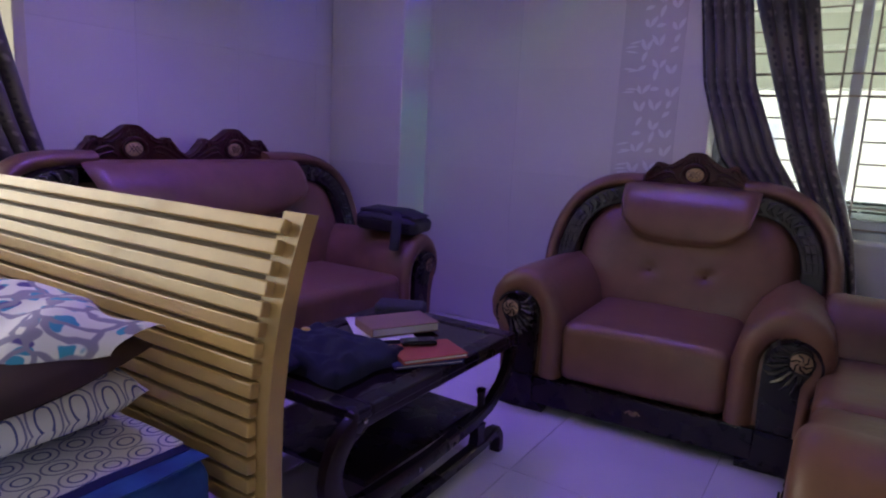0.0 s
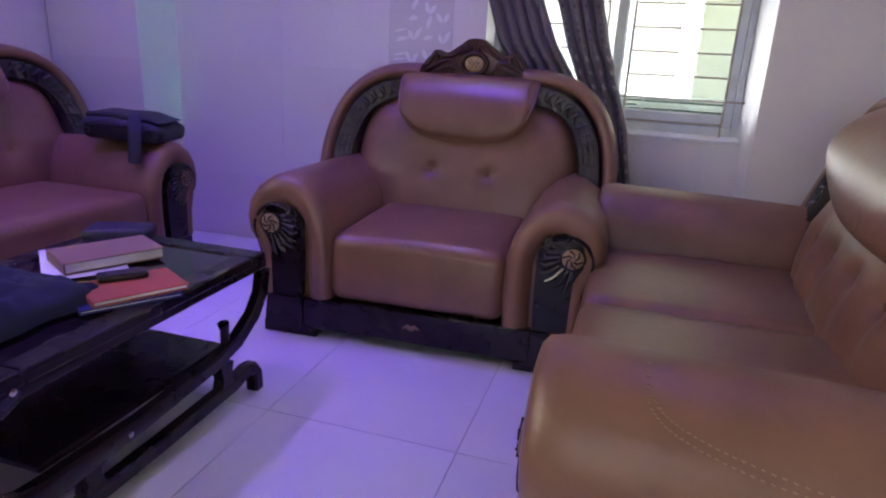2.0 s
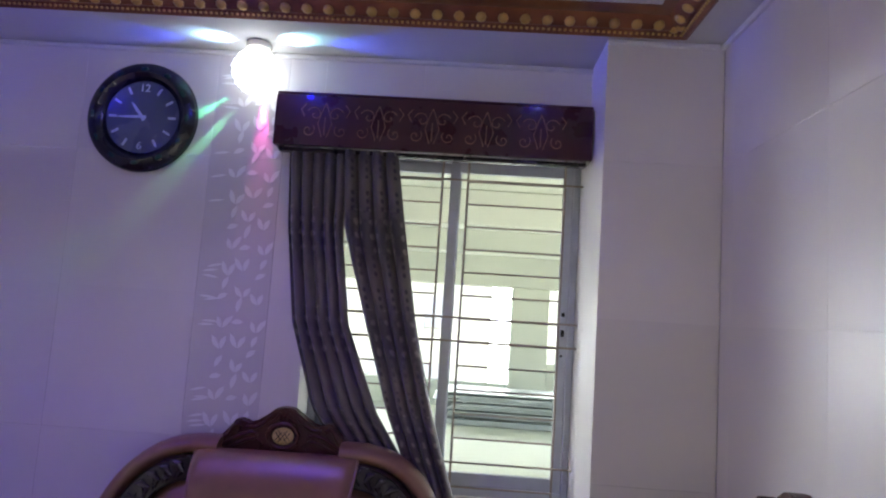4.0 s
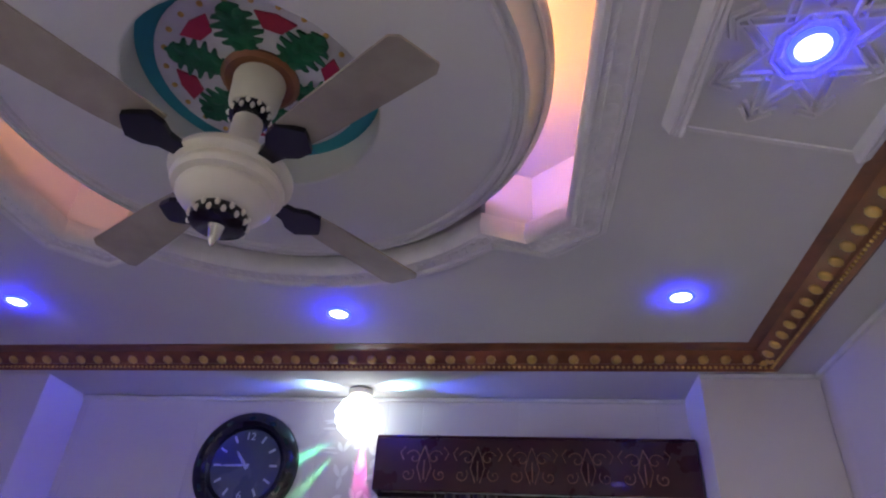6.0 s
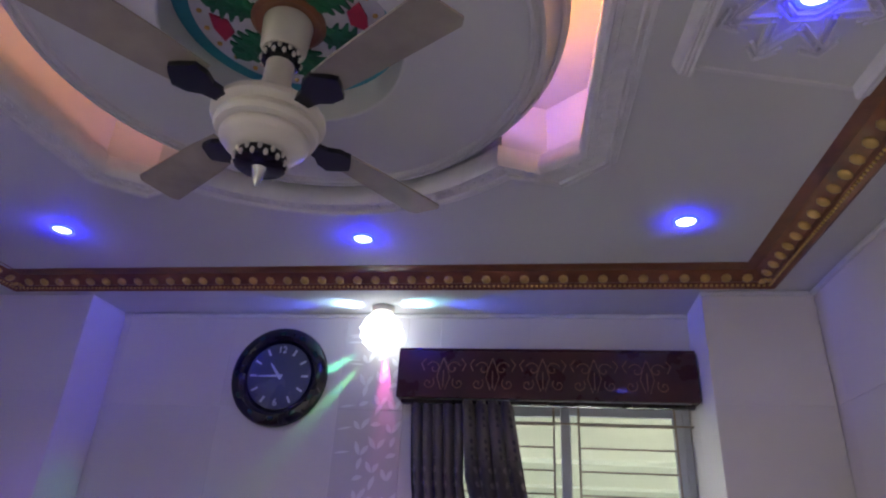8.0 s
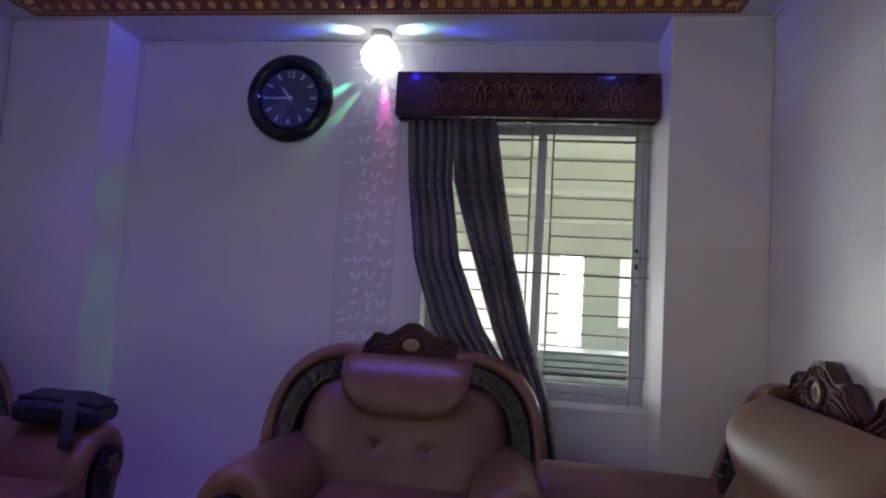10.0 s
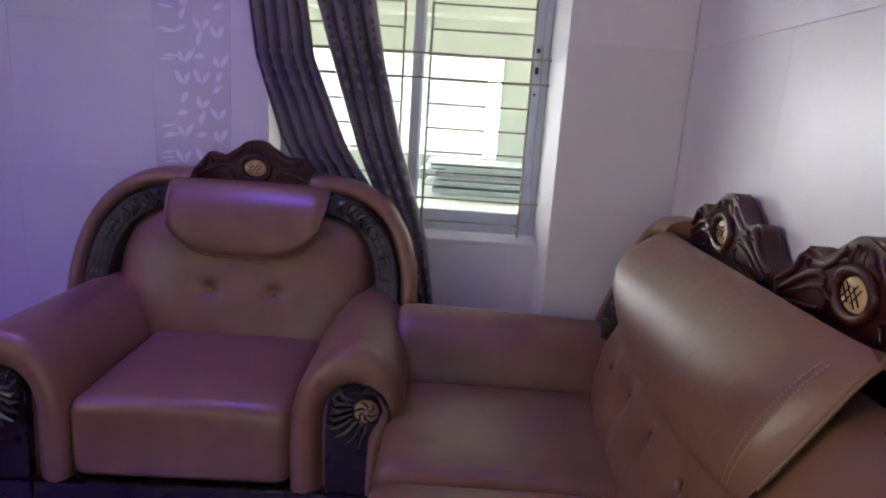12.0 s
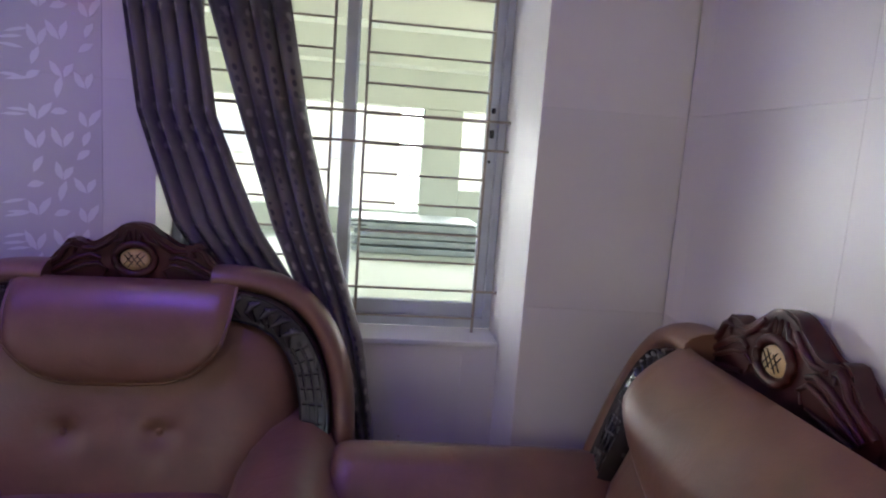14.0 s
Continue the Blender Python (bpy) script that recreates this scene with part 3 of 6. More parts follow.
def crest_parts(root, cx, y, z):
    """Carved crown of the back with its oval medallion."""
    half = [(0.30, -0.004), (0.292, 0.014), (0.268, 0.026), (0.24, 0.044), (0.214, 0.066), (0.204, 0.09), (0.192, 0.104), (0.172, 0.106), (0.158, 0.094), (0.14, 0.086), (0.115, 0.092), (0.085, 0.112), (0.06, 0.136), (0.04, 0.154), (0.018, 0.16), (0.0, 0.161)]
    out = [(cx + x, z + h) for x, h in half] + [(cx - x, z + h) for x, h in half[-2::-1]] + [(cx - 0.30, z - 0.05), (cx + 0.30, z - 0.05)]
    bm = bmesh.new()
    prism(bm, out, "y", y - 0.01, y + 0.045)
    bmesh.ops.bevel(bm, geom=[e for e in bm.edges if abs(e.verts[0].co.y - e.verts[1].co.y) < 1e-5], offset=0.006, segments=2, affect="EDGES")
    for s in (-1, 1):
        for pts, r in (([(0.285, 0.004), (0.25, 0.022), (0.215, 0.046), (0.198, 0.078), (0.182, 0.088), (0.168, 0.078), (0.174, 0.062)], 0.012),
                       ([(0.262, -0.012), (0.215, 0.018), (0.165, 0.048), (0.125, 0.06), (0.098, 0.05)], 0.011),
                       ([(0.255, -0.02), (0.20, 0.002), (0.145, 0.028), (0.105, 0.036), (0.08, 0.016), (0.095, -0.008)], 0.008),
                       ([(0.15, 0.078), (0.112, 0.078), (0.078, 0.098), (0.05, 0.128)], 0.011),
                       ([(0.06, 0.10), (0.034, 0.108), (0.018, 0.14)], 0.008),
                       ([(0.24, -0.034), (0.17, -0.022), (0.11, -0.012)], 0.009)):
            tube(bm, [(cx + s * px, y - 0.012, z + pz) for px, pz in pts], [0.8 * r * (0.55 + 0.45 * math.sin(math.pi * (i + 0.6) / len(pts))) for i in range(len(pts))], 8)
    for i in range(-2, 3):
        blob(bm, (cx + i * 0.016, y - 0.010, z + 0.118 - abs(i) * 0.006), (0.006, 0.008, 0.026), 8)
    crest = part("crest", bm, M_WOOD, root, "carved dark mahogany crest", 50)
    bm = bmesh.new()
    tube(bm, [(cx + 0.058 * math.cos(a), y - 0.016, z + 0.05 + 0.047 * math.sin(a)) for a in [k * math.pi / 14 for k in range(28)]], 0.011, 8, loop=True)
    part("medallion_ring", bm, M_WOOD, crest, "", 60)
    bm = bmesh.new()
    blob(bm, (cx, y - 0.012, z + 0.05), (0.044, 0.010, 0.034), 20)
    part("medallion", bm, M_INLAY, crest, "cream lattice inlay", 60)
    bm = bmesh.new()
    for k in (-1, 0, 1):
        for s in (-1, 1):
            L = 0.040 if k == 0 else 0.028
            c = Vector((cx + k * 0.017, y - 0.0225, z + 0.05))
            d = Vector((s * 0.62, 0, 0.78)) * L * 0.72
            tube(bm, [c - d, c, c + d], 0.0015, 5)
    part("lattice", bm, M_WOODBLACK, crest)


def arm_section(S, s, f=1.0):
    """Outline of an arm across its length; s is the side, f swells or shrinks it."""
    pts = [(0.0, 0.164), (-0.004, 0.30), (0.0, 0.41), (0.018, 0.485), (0.055, 0.55), (0.11, 0.606), (0.175, 0.635), (0.235, 0.622), (0.29, 0.585), (0.328, 0.53), (0.343, 0.465), (0.334, 0.405), (0.305, 0.36), (0.285, 0.31), (0.28, 0.164)]
    cx, cz = 0.17, 0.42
    return [(s * (S + cx + (x - cx) * f), cz + (z - cz) * f if z > 0.2 else z) for x, z in pts]


def sofa(name, m, S, D, crests, head, label, category, buttons, seats, stitched=False, back=None):
    root = thing(name, m, label, category)
    H = S + 0.345
    # plinth
    bm = bmesh.new()
    box(bm, -S - 0.115, S + 0.115, -D - 0.018, -0.02, 0.035, 0.162, 0.008)
    plinth = part("plinth", bm, M_WOODBLACK, root, "dark wooden plinth")
    bm = bmesh.new()
    for s in (-1, 1):
        tube(bm, [(s * 0.03, -D - 0.018, 0.098), (s * 0.012, -D - 0.02, 0.112), (0, -D - 0.02, 0.098)], 0.004, 6)
    blob(bm, (0, -D - 0.018, 0.10), (0.018, 0.005, 0.010), 10)
    part("plinth_carving", bm, M_ROSETTE, plinth, "small worn rosette")
    # arms
    for s in (-1, 1):
        rings = []
        ys = [(-D + 0.012, 0.42), (-D - 0.012, 0.50), (-D - 0.026, 0.64), (-D - 0.030, 0.76), (-D - 0.024, 0.88), (-D - 0.010, 0.96), (-D + 0.02, 0.995), (-D + 0.06, 1.0), (-D * 0.75, 1.0), (-D * 0.5, 0.99), (-D * 0.3, 0.975), (-0.12, 0.95), (-0.10, 0.9)]
        for y, f in ys:
            rings.append([(x, y, z - 0.015 * max(0, (y + D) / D)) for x, z in arm_section(S, s, f)])
        arm = part("armrest", loft(bmesh.new(), rings), M_LEATHER, root, "rolled tan leather armrest", 55)
        for o in (0.31, 0.325) if stitched else ():
            bm = bmesh.new()
            for k in range(46):
                f = k / 45
                y = -D + 0.15 + 0.62 * f ** 1.7
                z = 0.622 - 0.14 * f ** 0.55
                sec = arm_section(S, s)
                zz = z + (0.012 if o > 0.32 else 0)
                xo = lerp_table([(q[1], abs(q[0])) for q in sec[7:14]], zz)
                tube(bm, [(s * (xo + 0.0015), y, zz - 0.008 * f), (s * (xo + 0.0015), y + 0.006, zz - 0.008 * f - 0.002)], 0.0012, 5)
            part("stitching", bm, M_STITCH, arm, "pale double stitching", kind="stuff")
        # carved front panel and foot
        c, ra = S + 0.21, 0.10
        arc = [(c + ra * math.cos(radians(a)), 0.43 + ra * math.sin(radians(a))) for a in range(190, -31, -10)]
        out = [(S + 0.06, 0.0), (S + 0.06, 0.034), (S + 0.118, 0.036), (S + 0.116, 0.163), (S + 0.112, 0.26), (S + 0.11, 0.36)] + arc + [(S + 0.285, 0.34), (S + 0.262, 0.27), (S + 0.25, 0.18), (S + 0.262, 0.08), (S + 0.28, 0.04), (S + 0.28, 0.0)]
        bm = bmesh.new()
        prism(bm, [(s * x, z) for x, z in out], "y", -D - 0.022, -D + 0.05)
        bmesh.ops.bevel(bm, geom=[e for e in bm.edges if abs(e.verts[0].co.y - e.verts[1].co.y) < 1e-5], offset=0.007, segments=2, affect="EDGES")
        box(bm, min(s * (S + 0.12), s * (S + 0.275)), max(s * (S + 0.12), s * (S + 0.275)), -D + 0.052, -D + 0.2, 0.0, 0.15)
        panel_ob = part("front_panel", bm, M_WOODBLACK, root, "carved dark wood scroll panel", 45)
        rx, rz = S + 0.232, 0.448
        bm = bmesh.new()
        tube(bm, [(s * (c + 0.09 * math.cos(a)), -D - 0.024, 0.43 + 0.09 * math.sin(a)) for a in [radians(q) for q in range(-30, 191, 15)]], 0.008, 6)
        part("panel_carving", bm, M_WOODBLACK, panel_ob, "", 60)
        for k in range(8):
            a = radians(140 + k * 19)
            p0 = Vector((rx + 0.044 * math.cos(a), 0, rz + 0.044 * math.sin(a)))
            p1 = p0 + Vector((math.cos(a), 0, math.sin(a))) * 0.035 + Vector((-0.012, 0, -0.012))
            p2 = p1 + Vector((math.cos(a - 0.5), 0, math.sin(a - 0.5))) * 0.035
            p2.x = max(p2.x, S + 0.125)
            p1.x = max(p1.x, S + 0.125)
            bm = bmesh.new()
            tube(bm, [(s * p.x, -D - 0.026, p.z) for p in (p0, p1, p2)], [0.005, 0.011, 0.005], 6)
            part("carved_rib", bm, M_BAND, panel_ob, "", 60)
        bm = bmesh.new()
        lathe(bm, [(0.001, 0.0), (0.038, 0.0), (0.038, 0.012), (0.03, 0.018), (0.001, 0.02)], 24, (s * rx, -D - 0.02, rz), "y")
        ros = part("rosette", bm, M_ROSETTE, panel_ob, "pale carved rosette", 45)
        bm = bmesh.new()
        for k in range(6):
            a = k * math.pi / 3
            tube(bm, [(s * (rx + r * math.cos(a + w)), -D - 0.04, rz + r * math.sin(a + w)) for r, w in ((0.008, 0), (0.02, 0.35), (0.034, 0.95))], 0.0028, 5)
        tube(bm, [(s * (rx + 0.039 * math.cos(a)), -D - 0.03, rz + 0.039 * math.sin(a)) for a in [k * math.pi / 10 for k in range(20)]], 0.005, 6, loop=True)
        part("rosette_carving", bm, M_WOODBLACK, ros, "", 0, "stuff")
    # seat
    w = 2 * S / seats
    for k in range(seats):
        bm = bmesh.new()
        x0, x1 = -S + k * w + (0.003 if k else -0.006), -S + (k + 1) * w + (0.006 if k == seats - 1 else -0.003)
        box(bm, x0, x1, -D - 0.012, -0.16, 0.164, 0.42, 0.045, 5)
        bmesh.ops.subdivide_edges(bm, edges=[e for e in bm.edges if e.calc_length() > 0.2], cuts=6, use_grid_fill=True)
        for v in bm.verts:
            u, t = (v.co.x - (x0 + x1) / 2) / (w / 2), (v.co.y + D) / (D - 0.16)
            if v.co.z > 0.372:
                v.co.z += 0.022 * (1 - u ** 4) * math.sin(math.pi * min(1, 0.12 + t * 0.85))
            elif v.co.y < -D + 0.04:
                v.co.y -= 0.012 * (1 - u ** 2) * math.sin(math.pi * (v.co.z - 0.158) / 0.25)
        part("seat_cushion", bm, M_LEATHER, root, "tan leather seat cushion", 60)
    # arched back
    ends = {-1: -min(crests) + 0.262, 1: max(crests) + 0.262}
    long = len(crests) > 1
    WB = back or H + (0.062 if long else 0.012)
    px, pz = (0.56, 0.62) if long else (0.8, 0.85)
    b, z0 = 0.44, 0.56

    def recline(z):
        return -0.02 - 0.15 * max(0.0, min(1.0, (0.98 - z) / 0.44))

    def arch(th, da, db, sx):
        c, q = math.cos(th), math.sin(th)
        return sx * (ends[sx] + (WB - 0.036 - ends[sx] - da) * math.copysign(abs(c) ** px, c)), z0 + (b - db) * math.copysign(abs(q) ** pz, q)

    for sx in (-1, 1):
        rings = []
        for k in range(19):
            th = radians(-6 + 98 * k / 18)
            (x, z), n = arch(th, 0, 0, sx), Vector((sx * math.cos(th), 0, math.sin(th)))
            rings.append([Vector((x, recline(z), z)) + n * 0.038 * math.cos(q) + Vector((0, 0.08 * math.sin(q), 0)) for q in [i * math.pi / 7 for i in range(14)]])
        part("back_roll", loft(bmesh.new(), rings), M_LEATHER, root, "padded leather edge roll", 60)
        rings = []
        for k in range(17):
            th = radians(-4 + 92 * k / 16)
            (x, z), n = arch(th, 0.082, 0.07, sx), Vector((sx * math.cos(th), 0, math.sin(th)))
            rings.append([Vector((x, y + recline(z) + 0.01, z)) + n * d for d, y in ((-0.05, -0.06), (-0.046, -0.088), (-0.04, -0.082), (0.036, -0.082), (0.042, -0.088), (0.046, -0.06), (0.046, 0.0), (-0.05, 0.0))])
        band = part("carved_band", loft(bmesh.new(), rings), M_BAND, root, "carved dark wood band", 40)
        bm = bmesh.new()
        for k in range(5):
            th = radians(48 + 36 * k / 4)
            (x, z), n = arch(th, 0.082, 0.07, sx), Vector((sx * math.cos(th), 0, math.sin(th)))
            t = Vector((-sx * math.sin(th), 0, math.cos(th)))
            p = Vector((x, -0.078 + recline(z), z))
            bm = bmesh.new()
            tube(bm, [p - n * 0.032 - t * 0.016, p - n * 0.01 + t * 0.012, p + n * 0.016 + t * 0.012, p + n * 0.03 - t * 0.012], [0.006, 0.015, 0.015, 0.006], 8)
            part("carved_leaf", bm, M_BAND, band, "", 60)
        bm = bmesh.new()
        for k in range(7):
            th = radians(-2 + 42 * k / 6)
            (x, z), n = arch(th, 0.082, 0.07, sx), Vector((sx * math.cos(th), 0, math.sin(th)))
            p = Vector((x, -0.073 + recline(z), z))
            tube(bm, [p - n * 0.038 + Vector((0, 0, 0.012)), p + n * 0.034 - Vector((0, 0, 0.012))], 0.006, 5)
        for d in (-0.02, 0.004, 0.026):
            tube(bm, [Vector((x, recline(z) - 0.073, z)) for x, z in [arch(radians(q), 0.082 - d, 0.07 - d, sx) for q in range(-2, 45, 9)]], 0.006, 5)
        part("lattice", bm, M_BAND, band, "", 60, "stuff")
    bm = bmesh.new()
    prism(bm, [(-WB + 0.06, 0.10)] + [(x, z - 0.01) for x, z in [arch(radians(q), 0.02, 0.02, -1) for q in range(0, 91, 10)]] + [(x, z - 0.01) for x, z in [arch(radians(q), 0.02, 0.02, 1) for q in range(90, -1, -10)]] + [(WB - 0.06, 0.10)], "y", 0.002, 0.05)
    part("back_panel", bm, M_WOODBLACK, root, "plain dark rear panel")
    # back cushion
    bc, band_gap = b - 0.10, 0.122 if len(crests) == 1 else 0.10

    def half_width(z, u=1):
        c0 = ends[1 if u > 0 else -1]
        ac = WB - 0.036 - c0 - band_gap
        return c0 + (ac * max(0, 1 - ((z - z0) / bc) ** (2 / pz)) ** (px / 2) if z > z0 else ac - 0.05 * ((z0 - z) / 0.2) ** 2)

    lean = [(0.34, -0.30), (0.5, -0.285), (0.6, -0.262), (0.72, -0.19), (0.9, -0.12)] if long else [(0.34, -0.30), (0.56, -0.25), (0.72, -0.195), (0.9, -0.12)]

    def front(u, v):
        z = 0.34 + (z0 + bc - 0.342) * v
        x = half_width(z, u) * u
        e = (1 - u ** 6) * (1 - max(0, v * 2 - 1) ** 6)
        y = -0.04 + (lerp_table(lean, z) + 0.04 - 0.02 * (1 - u * u)) * max(0, e) ** 0.4
        for bx, bz in buttons:
            d = ((x - bx) / 0.032) ** 2 + ((z - bz) / 0.026) ** 2
            y += 0.030 * math.exp(-d) + 0.010 * math.exp(-d / 8)
            if long:
                y += 0.013 * math.exp(-((x - bx) / 0.035) ** 2 - ((z - bz + 0.07) / 0.11) ** 2)
        return (x, y, z)

    nu = max(40, int(H * 56))
    bm = bmesh.new()
    closed_grid(bm, nu, 30, front, lambda u, v: (half_width(0.34 + (z0 + bc - 0.342) * v, u) * u, -0.03, 0.34 + (z0 + bc - 0.342) * v))
    back = part("backrest", bm, M_LEATHER, root, "buttoned tan leather backrest", 70)
    for bx, bz in buttons:
        bm = bmesh.new()
        yb = lerp_table(lean, bz) + 0.016
        blob(bm, (bx, yb - 0.006, bz), (0.011, 0.007, 0.011), 10)
        part("button", bm, M_LEATHER2, back)
    # headrest
    for hx, hw, drop, sway in head:
        top = 1.0

        def hfront(u, v, k=1.0):
            z = top - v * drop * (1 - ((0.62 * abs(u) ** 2.6 if u < 0 else 0.10 * u ** 4) if stitched else 0.44 * abs(u) ** 4.2))
            x = hx + hw * u * (1 - 0.07 * v * v)
            rim = max(0.0, (1 - u ** 10)) ** 0.5 * math.sin(math.pi * min(1, 0.06 + 0.94 * v ** (1.0 if long else 0.75))) ** 0.55
            y = -0.06 - 0.16 * v ** 0.7 - sway * v * v - k * (0.078 if long else 0.062) * rim
            return (x, y, z)

        bm = bmesh.new()
        closed_grid(bm, max(28, int(hw * 60)), 18, hfront, lambda u, v: hfront(u, v, -0.25))
        hr = part("headrest", bm, M_LEATHER, root, "padded leather headrest flap", 70)
        edge = [hfront(-1, v / 8) for v in range(9)] + [hfront(-1 + 2 * i / 24, 1) for i in range(1, 24)] + [hfront(1, v / 8) for v in range(8, -1, -1)]
        if long:
            edge = edge[33:]
        part("piping", tube(bmesh.new(), edge, 0.0055, 6), M_LEATHER2, hr)
        for u in (0.93, 0.905) if stitched else ():
            bm = bmesh.new()
            for k in range(34):
                v = 0.12 + 0.84 * k / 34
                p, q = Vector(hfront(u, v)), Vector(hfront(u, v + 0.015))
                lift = Vector((0, -0.0012, 0.0012))
                tube(bm, [p + lift, q + lift], 0.0013, 5)
            part("stitching", bm, M_STITCH, hr, "pale double stitching", kind="stuff")
    for cx in crests:
        crest_parts(root, cx, -0.004 if stitched else -0.012, 0.995)
    return root


sofa("armchair", pose(0.085, 3.798, 0, 0, 0, 2.6), 0.328, 0.865, (0.0,), ((0.0, 0.312, 0.28, 0.0),), "tan leather armchair with carved mahogany crest and rolled arms", "armchair",
     ((-0.128, 0.583), (0.128, 0.583)), 1)
sofa("two_seat_sofa", pose(1.675, 2.65, 0, 0, 0, -90), 0.58, 0.925, (-0.33, 0.28), ((-0.06, 0.535, 0.34, 0.02),), "tan leather two-seat sofa with twin carved crests along the wall", "sofa",
     [(x, 0.585) for x in (-0.42, -0.21, 0.0, 0.21, 0.42)], 2, stitched=True, back=0.85)
sofa("two_seat_sofa", pose(-2.09, 2.52, 0, 0, 0, 90), 0.635, 0.845, (-0.365, 0.205), ((-0.03, 0.62, 0.30, 0.02),), "tan leather sofa with twin carved crests, a bag on its arm", "sofa",
     [(x, 0.585) for x in (-0.5, -0.25, 0.0, 0.25, 0.5)], 1)

# ---- coffee table ----
table = thing("coffee_table", pose(-0.55, 2.08, 0), "dark mahogany coffee table with scroll ends and a lower shelf", "coffee table")
TX, TN, TS = 0.31, 0.46, -0.46
bm = bmesh.new()
for x0, x1, y0, y1 in ((-TX, TX, TN - 0.07, TN), (-TX, TX, TS, TS + 0.07), (-TX, -TX + 0.07, TS + 0.071, TN - 0.071), (TX - 0.07, TX, TS + 0.071, TN - 0.071)):
    box(bm, x0, x1, y0, y1, 0.425, 0.458, 0.007)
top = part("top_frame", bm, M_WOODBLACK, table, "mahogany top frame")
M_GLASS = mat("smoked_glass", (0.02, 0.012, 0.014), 0.06, vary=0.1, bump=0.0, spec=0.6)
part("glass_top", box(bmesh.new(), -TX + 0.072, TX - 0.072, TS + 0.072, TN - 0.072, 0.436, 0.452, 0.002), M_GLASS, table, "dark smoked glass top")
for s in (-1, 1):
    path = [(0.46, 0.425), (0.2, 0.425), (-0.15, 0.425), (-0.40, 0.42)] + [(-0.40 + 0.13 * math.cos(radians(q)), 0.29 + 0.13 * math.sin(radians(q))) for q in range(105, 256, 15)] + [(-0.38, 0.16), (-0.1, 0.165), (0.2, 0.185), (0.31, 0.21), (0.40, 0.26), (0.45, 0.32), (0.47, 0.40)]
    rings = []
    for i, (y, z) in enumerate(path):
        p, q = path[max(0, i - 1)], path[min(len(path) - 1, i + 1)]
        d = Vector((0, q[0] - p[0], q[1] - p[1])).normalized()
        n = Vector((0, -d.z, d.y))
        c = Vector((s * (TX - 0.022), y, z))
        w = 0.033 if 3 < i < 16 else 0.022
        rings.append([c + n * w * u + Vector((0.02 * v, 0, 0)) for u, v in ((-1, -0.7), (-0.7, -1), (0.7, -1), (1, -0.7), (1, 0.7), (0.7, 1), (-0.7, 1), (-1, 0.7))])
    side = part("scroll_side", loft(bmesh.new(), rings), M_WOODBLACK, table, "scroll-shaped dark wood side", 40)
    for y, z in ((-0.42, 0.425), (0.44, 0.30), (-0.15, 0.165)):
        bm = bmesh.new()
        lathe(bm, [(0.001, 0.0), (0.008, 0.0), (0.008, 0.003), (0.001, 0.005)], 12, (0, 0, 0), "z")
        for v in bm.verts:
            v.co = Vector((s * (TX - 0.0015 + v.co.z), y + v.co.x, z + v.co.y))
        part("bolt", bm, M_STEEL, side, "steel bolt head")
    foot = [(-0.42, 0.0), (-0.42, 0.045), (-0.38, 0.062), (0.0, 0.066), (0.28, 0.075), (0.345, 0.09), (0.38, 0.085), (0.398, 0.06), (0.40, 0.03), (0.40, 0.0)]
    rings = []
    for i, (y, z) in enumerate(foot):
        p, q = foot[max(0, i - 1)], foot[min(len(foot) - 1, i + 1)]
        d = Vector((0, q[0] - p[0], q[1] - p[1])).normalized()
        n = Vector((0, -d.z, d.y))
        rings.append([Vector((s * (TX - 0.022), y, z)) + n * 0.02 * u + Vector((0.022 * v, 0, 0)) for u, v in ((-1, -0.7), (-0.7, -1), (0.7, -1), (1, -0.7), (1, 0.7), (0.7, 1), (-0.7, 1), (-1, 0.7))])
    part("foot_rail", loft(bmesh.new(), rings), M_WOODBLACK, table, "", 40)
    for y in (0.24, -0.26):
        part("leg", prism(bmesh.new(), [(y - 0.03, 0.085), (y + 0.03, 0.085), (y + 0.02, 0.12), (y + 0.03, 0.165), (y - 0.03, 0.165), (y - 0.02, 0.12)], "x", s * (TX - 0.022) - 0.018, s * (TX - 0.022) + 0.018), M_WOODBLACK, table)
    part("peg", tube(bmesh.new(), [(s * (TX - 0.03), 0.27, 0.2), (s * (TX - 0.03), 0.27, 0.26), (s * (TX - 0.03), 0.265, 0.285)], [0.014, 0.014, 0.018], 10), M_WOODBLACK, table, "", 50)
part("shelf", box(bmesh.new(), -TX + 0.045, TX - 0.045, -0.36, 0.29, 0.185, 0.205, 0.005), M_WOODBLACK, table, "dark lower shelf")

# ---- things on the table ----
M_DENIM = mat("navy_denim", (0.009, 0.013, 0.04), 0.85, vary=0.25, scale=14, grain=400, bump=0.5)
M_BROWNCOVER = mat("brown_cover", (0.25, 0.15, 0.10), 0.55, vary=0.1, scale=10, grain=90)
M_ORANGE = mat("orange_cover", (0.42, 0.09, 0.045), 0.5, vary=0.08, scale=10, grain=90)
M_PAPER = mat("white_paper", (0.75, 0.74, 0.72), 0.8, vary=0.04, bump=0.05)
M_DARKCLOTH = mat("black_nylon", (0.02, 0.02, 0.026), 0.6, vary=0.25, scale=18, grain=300, bump=0.4)


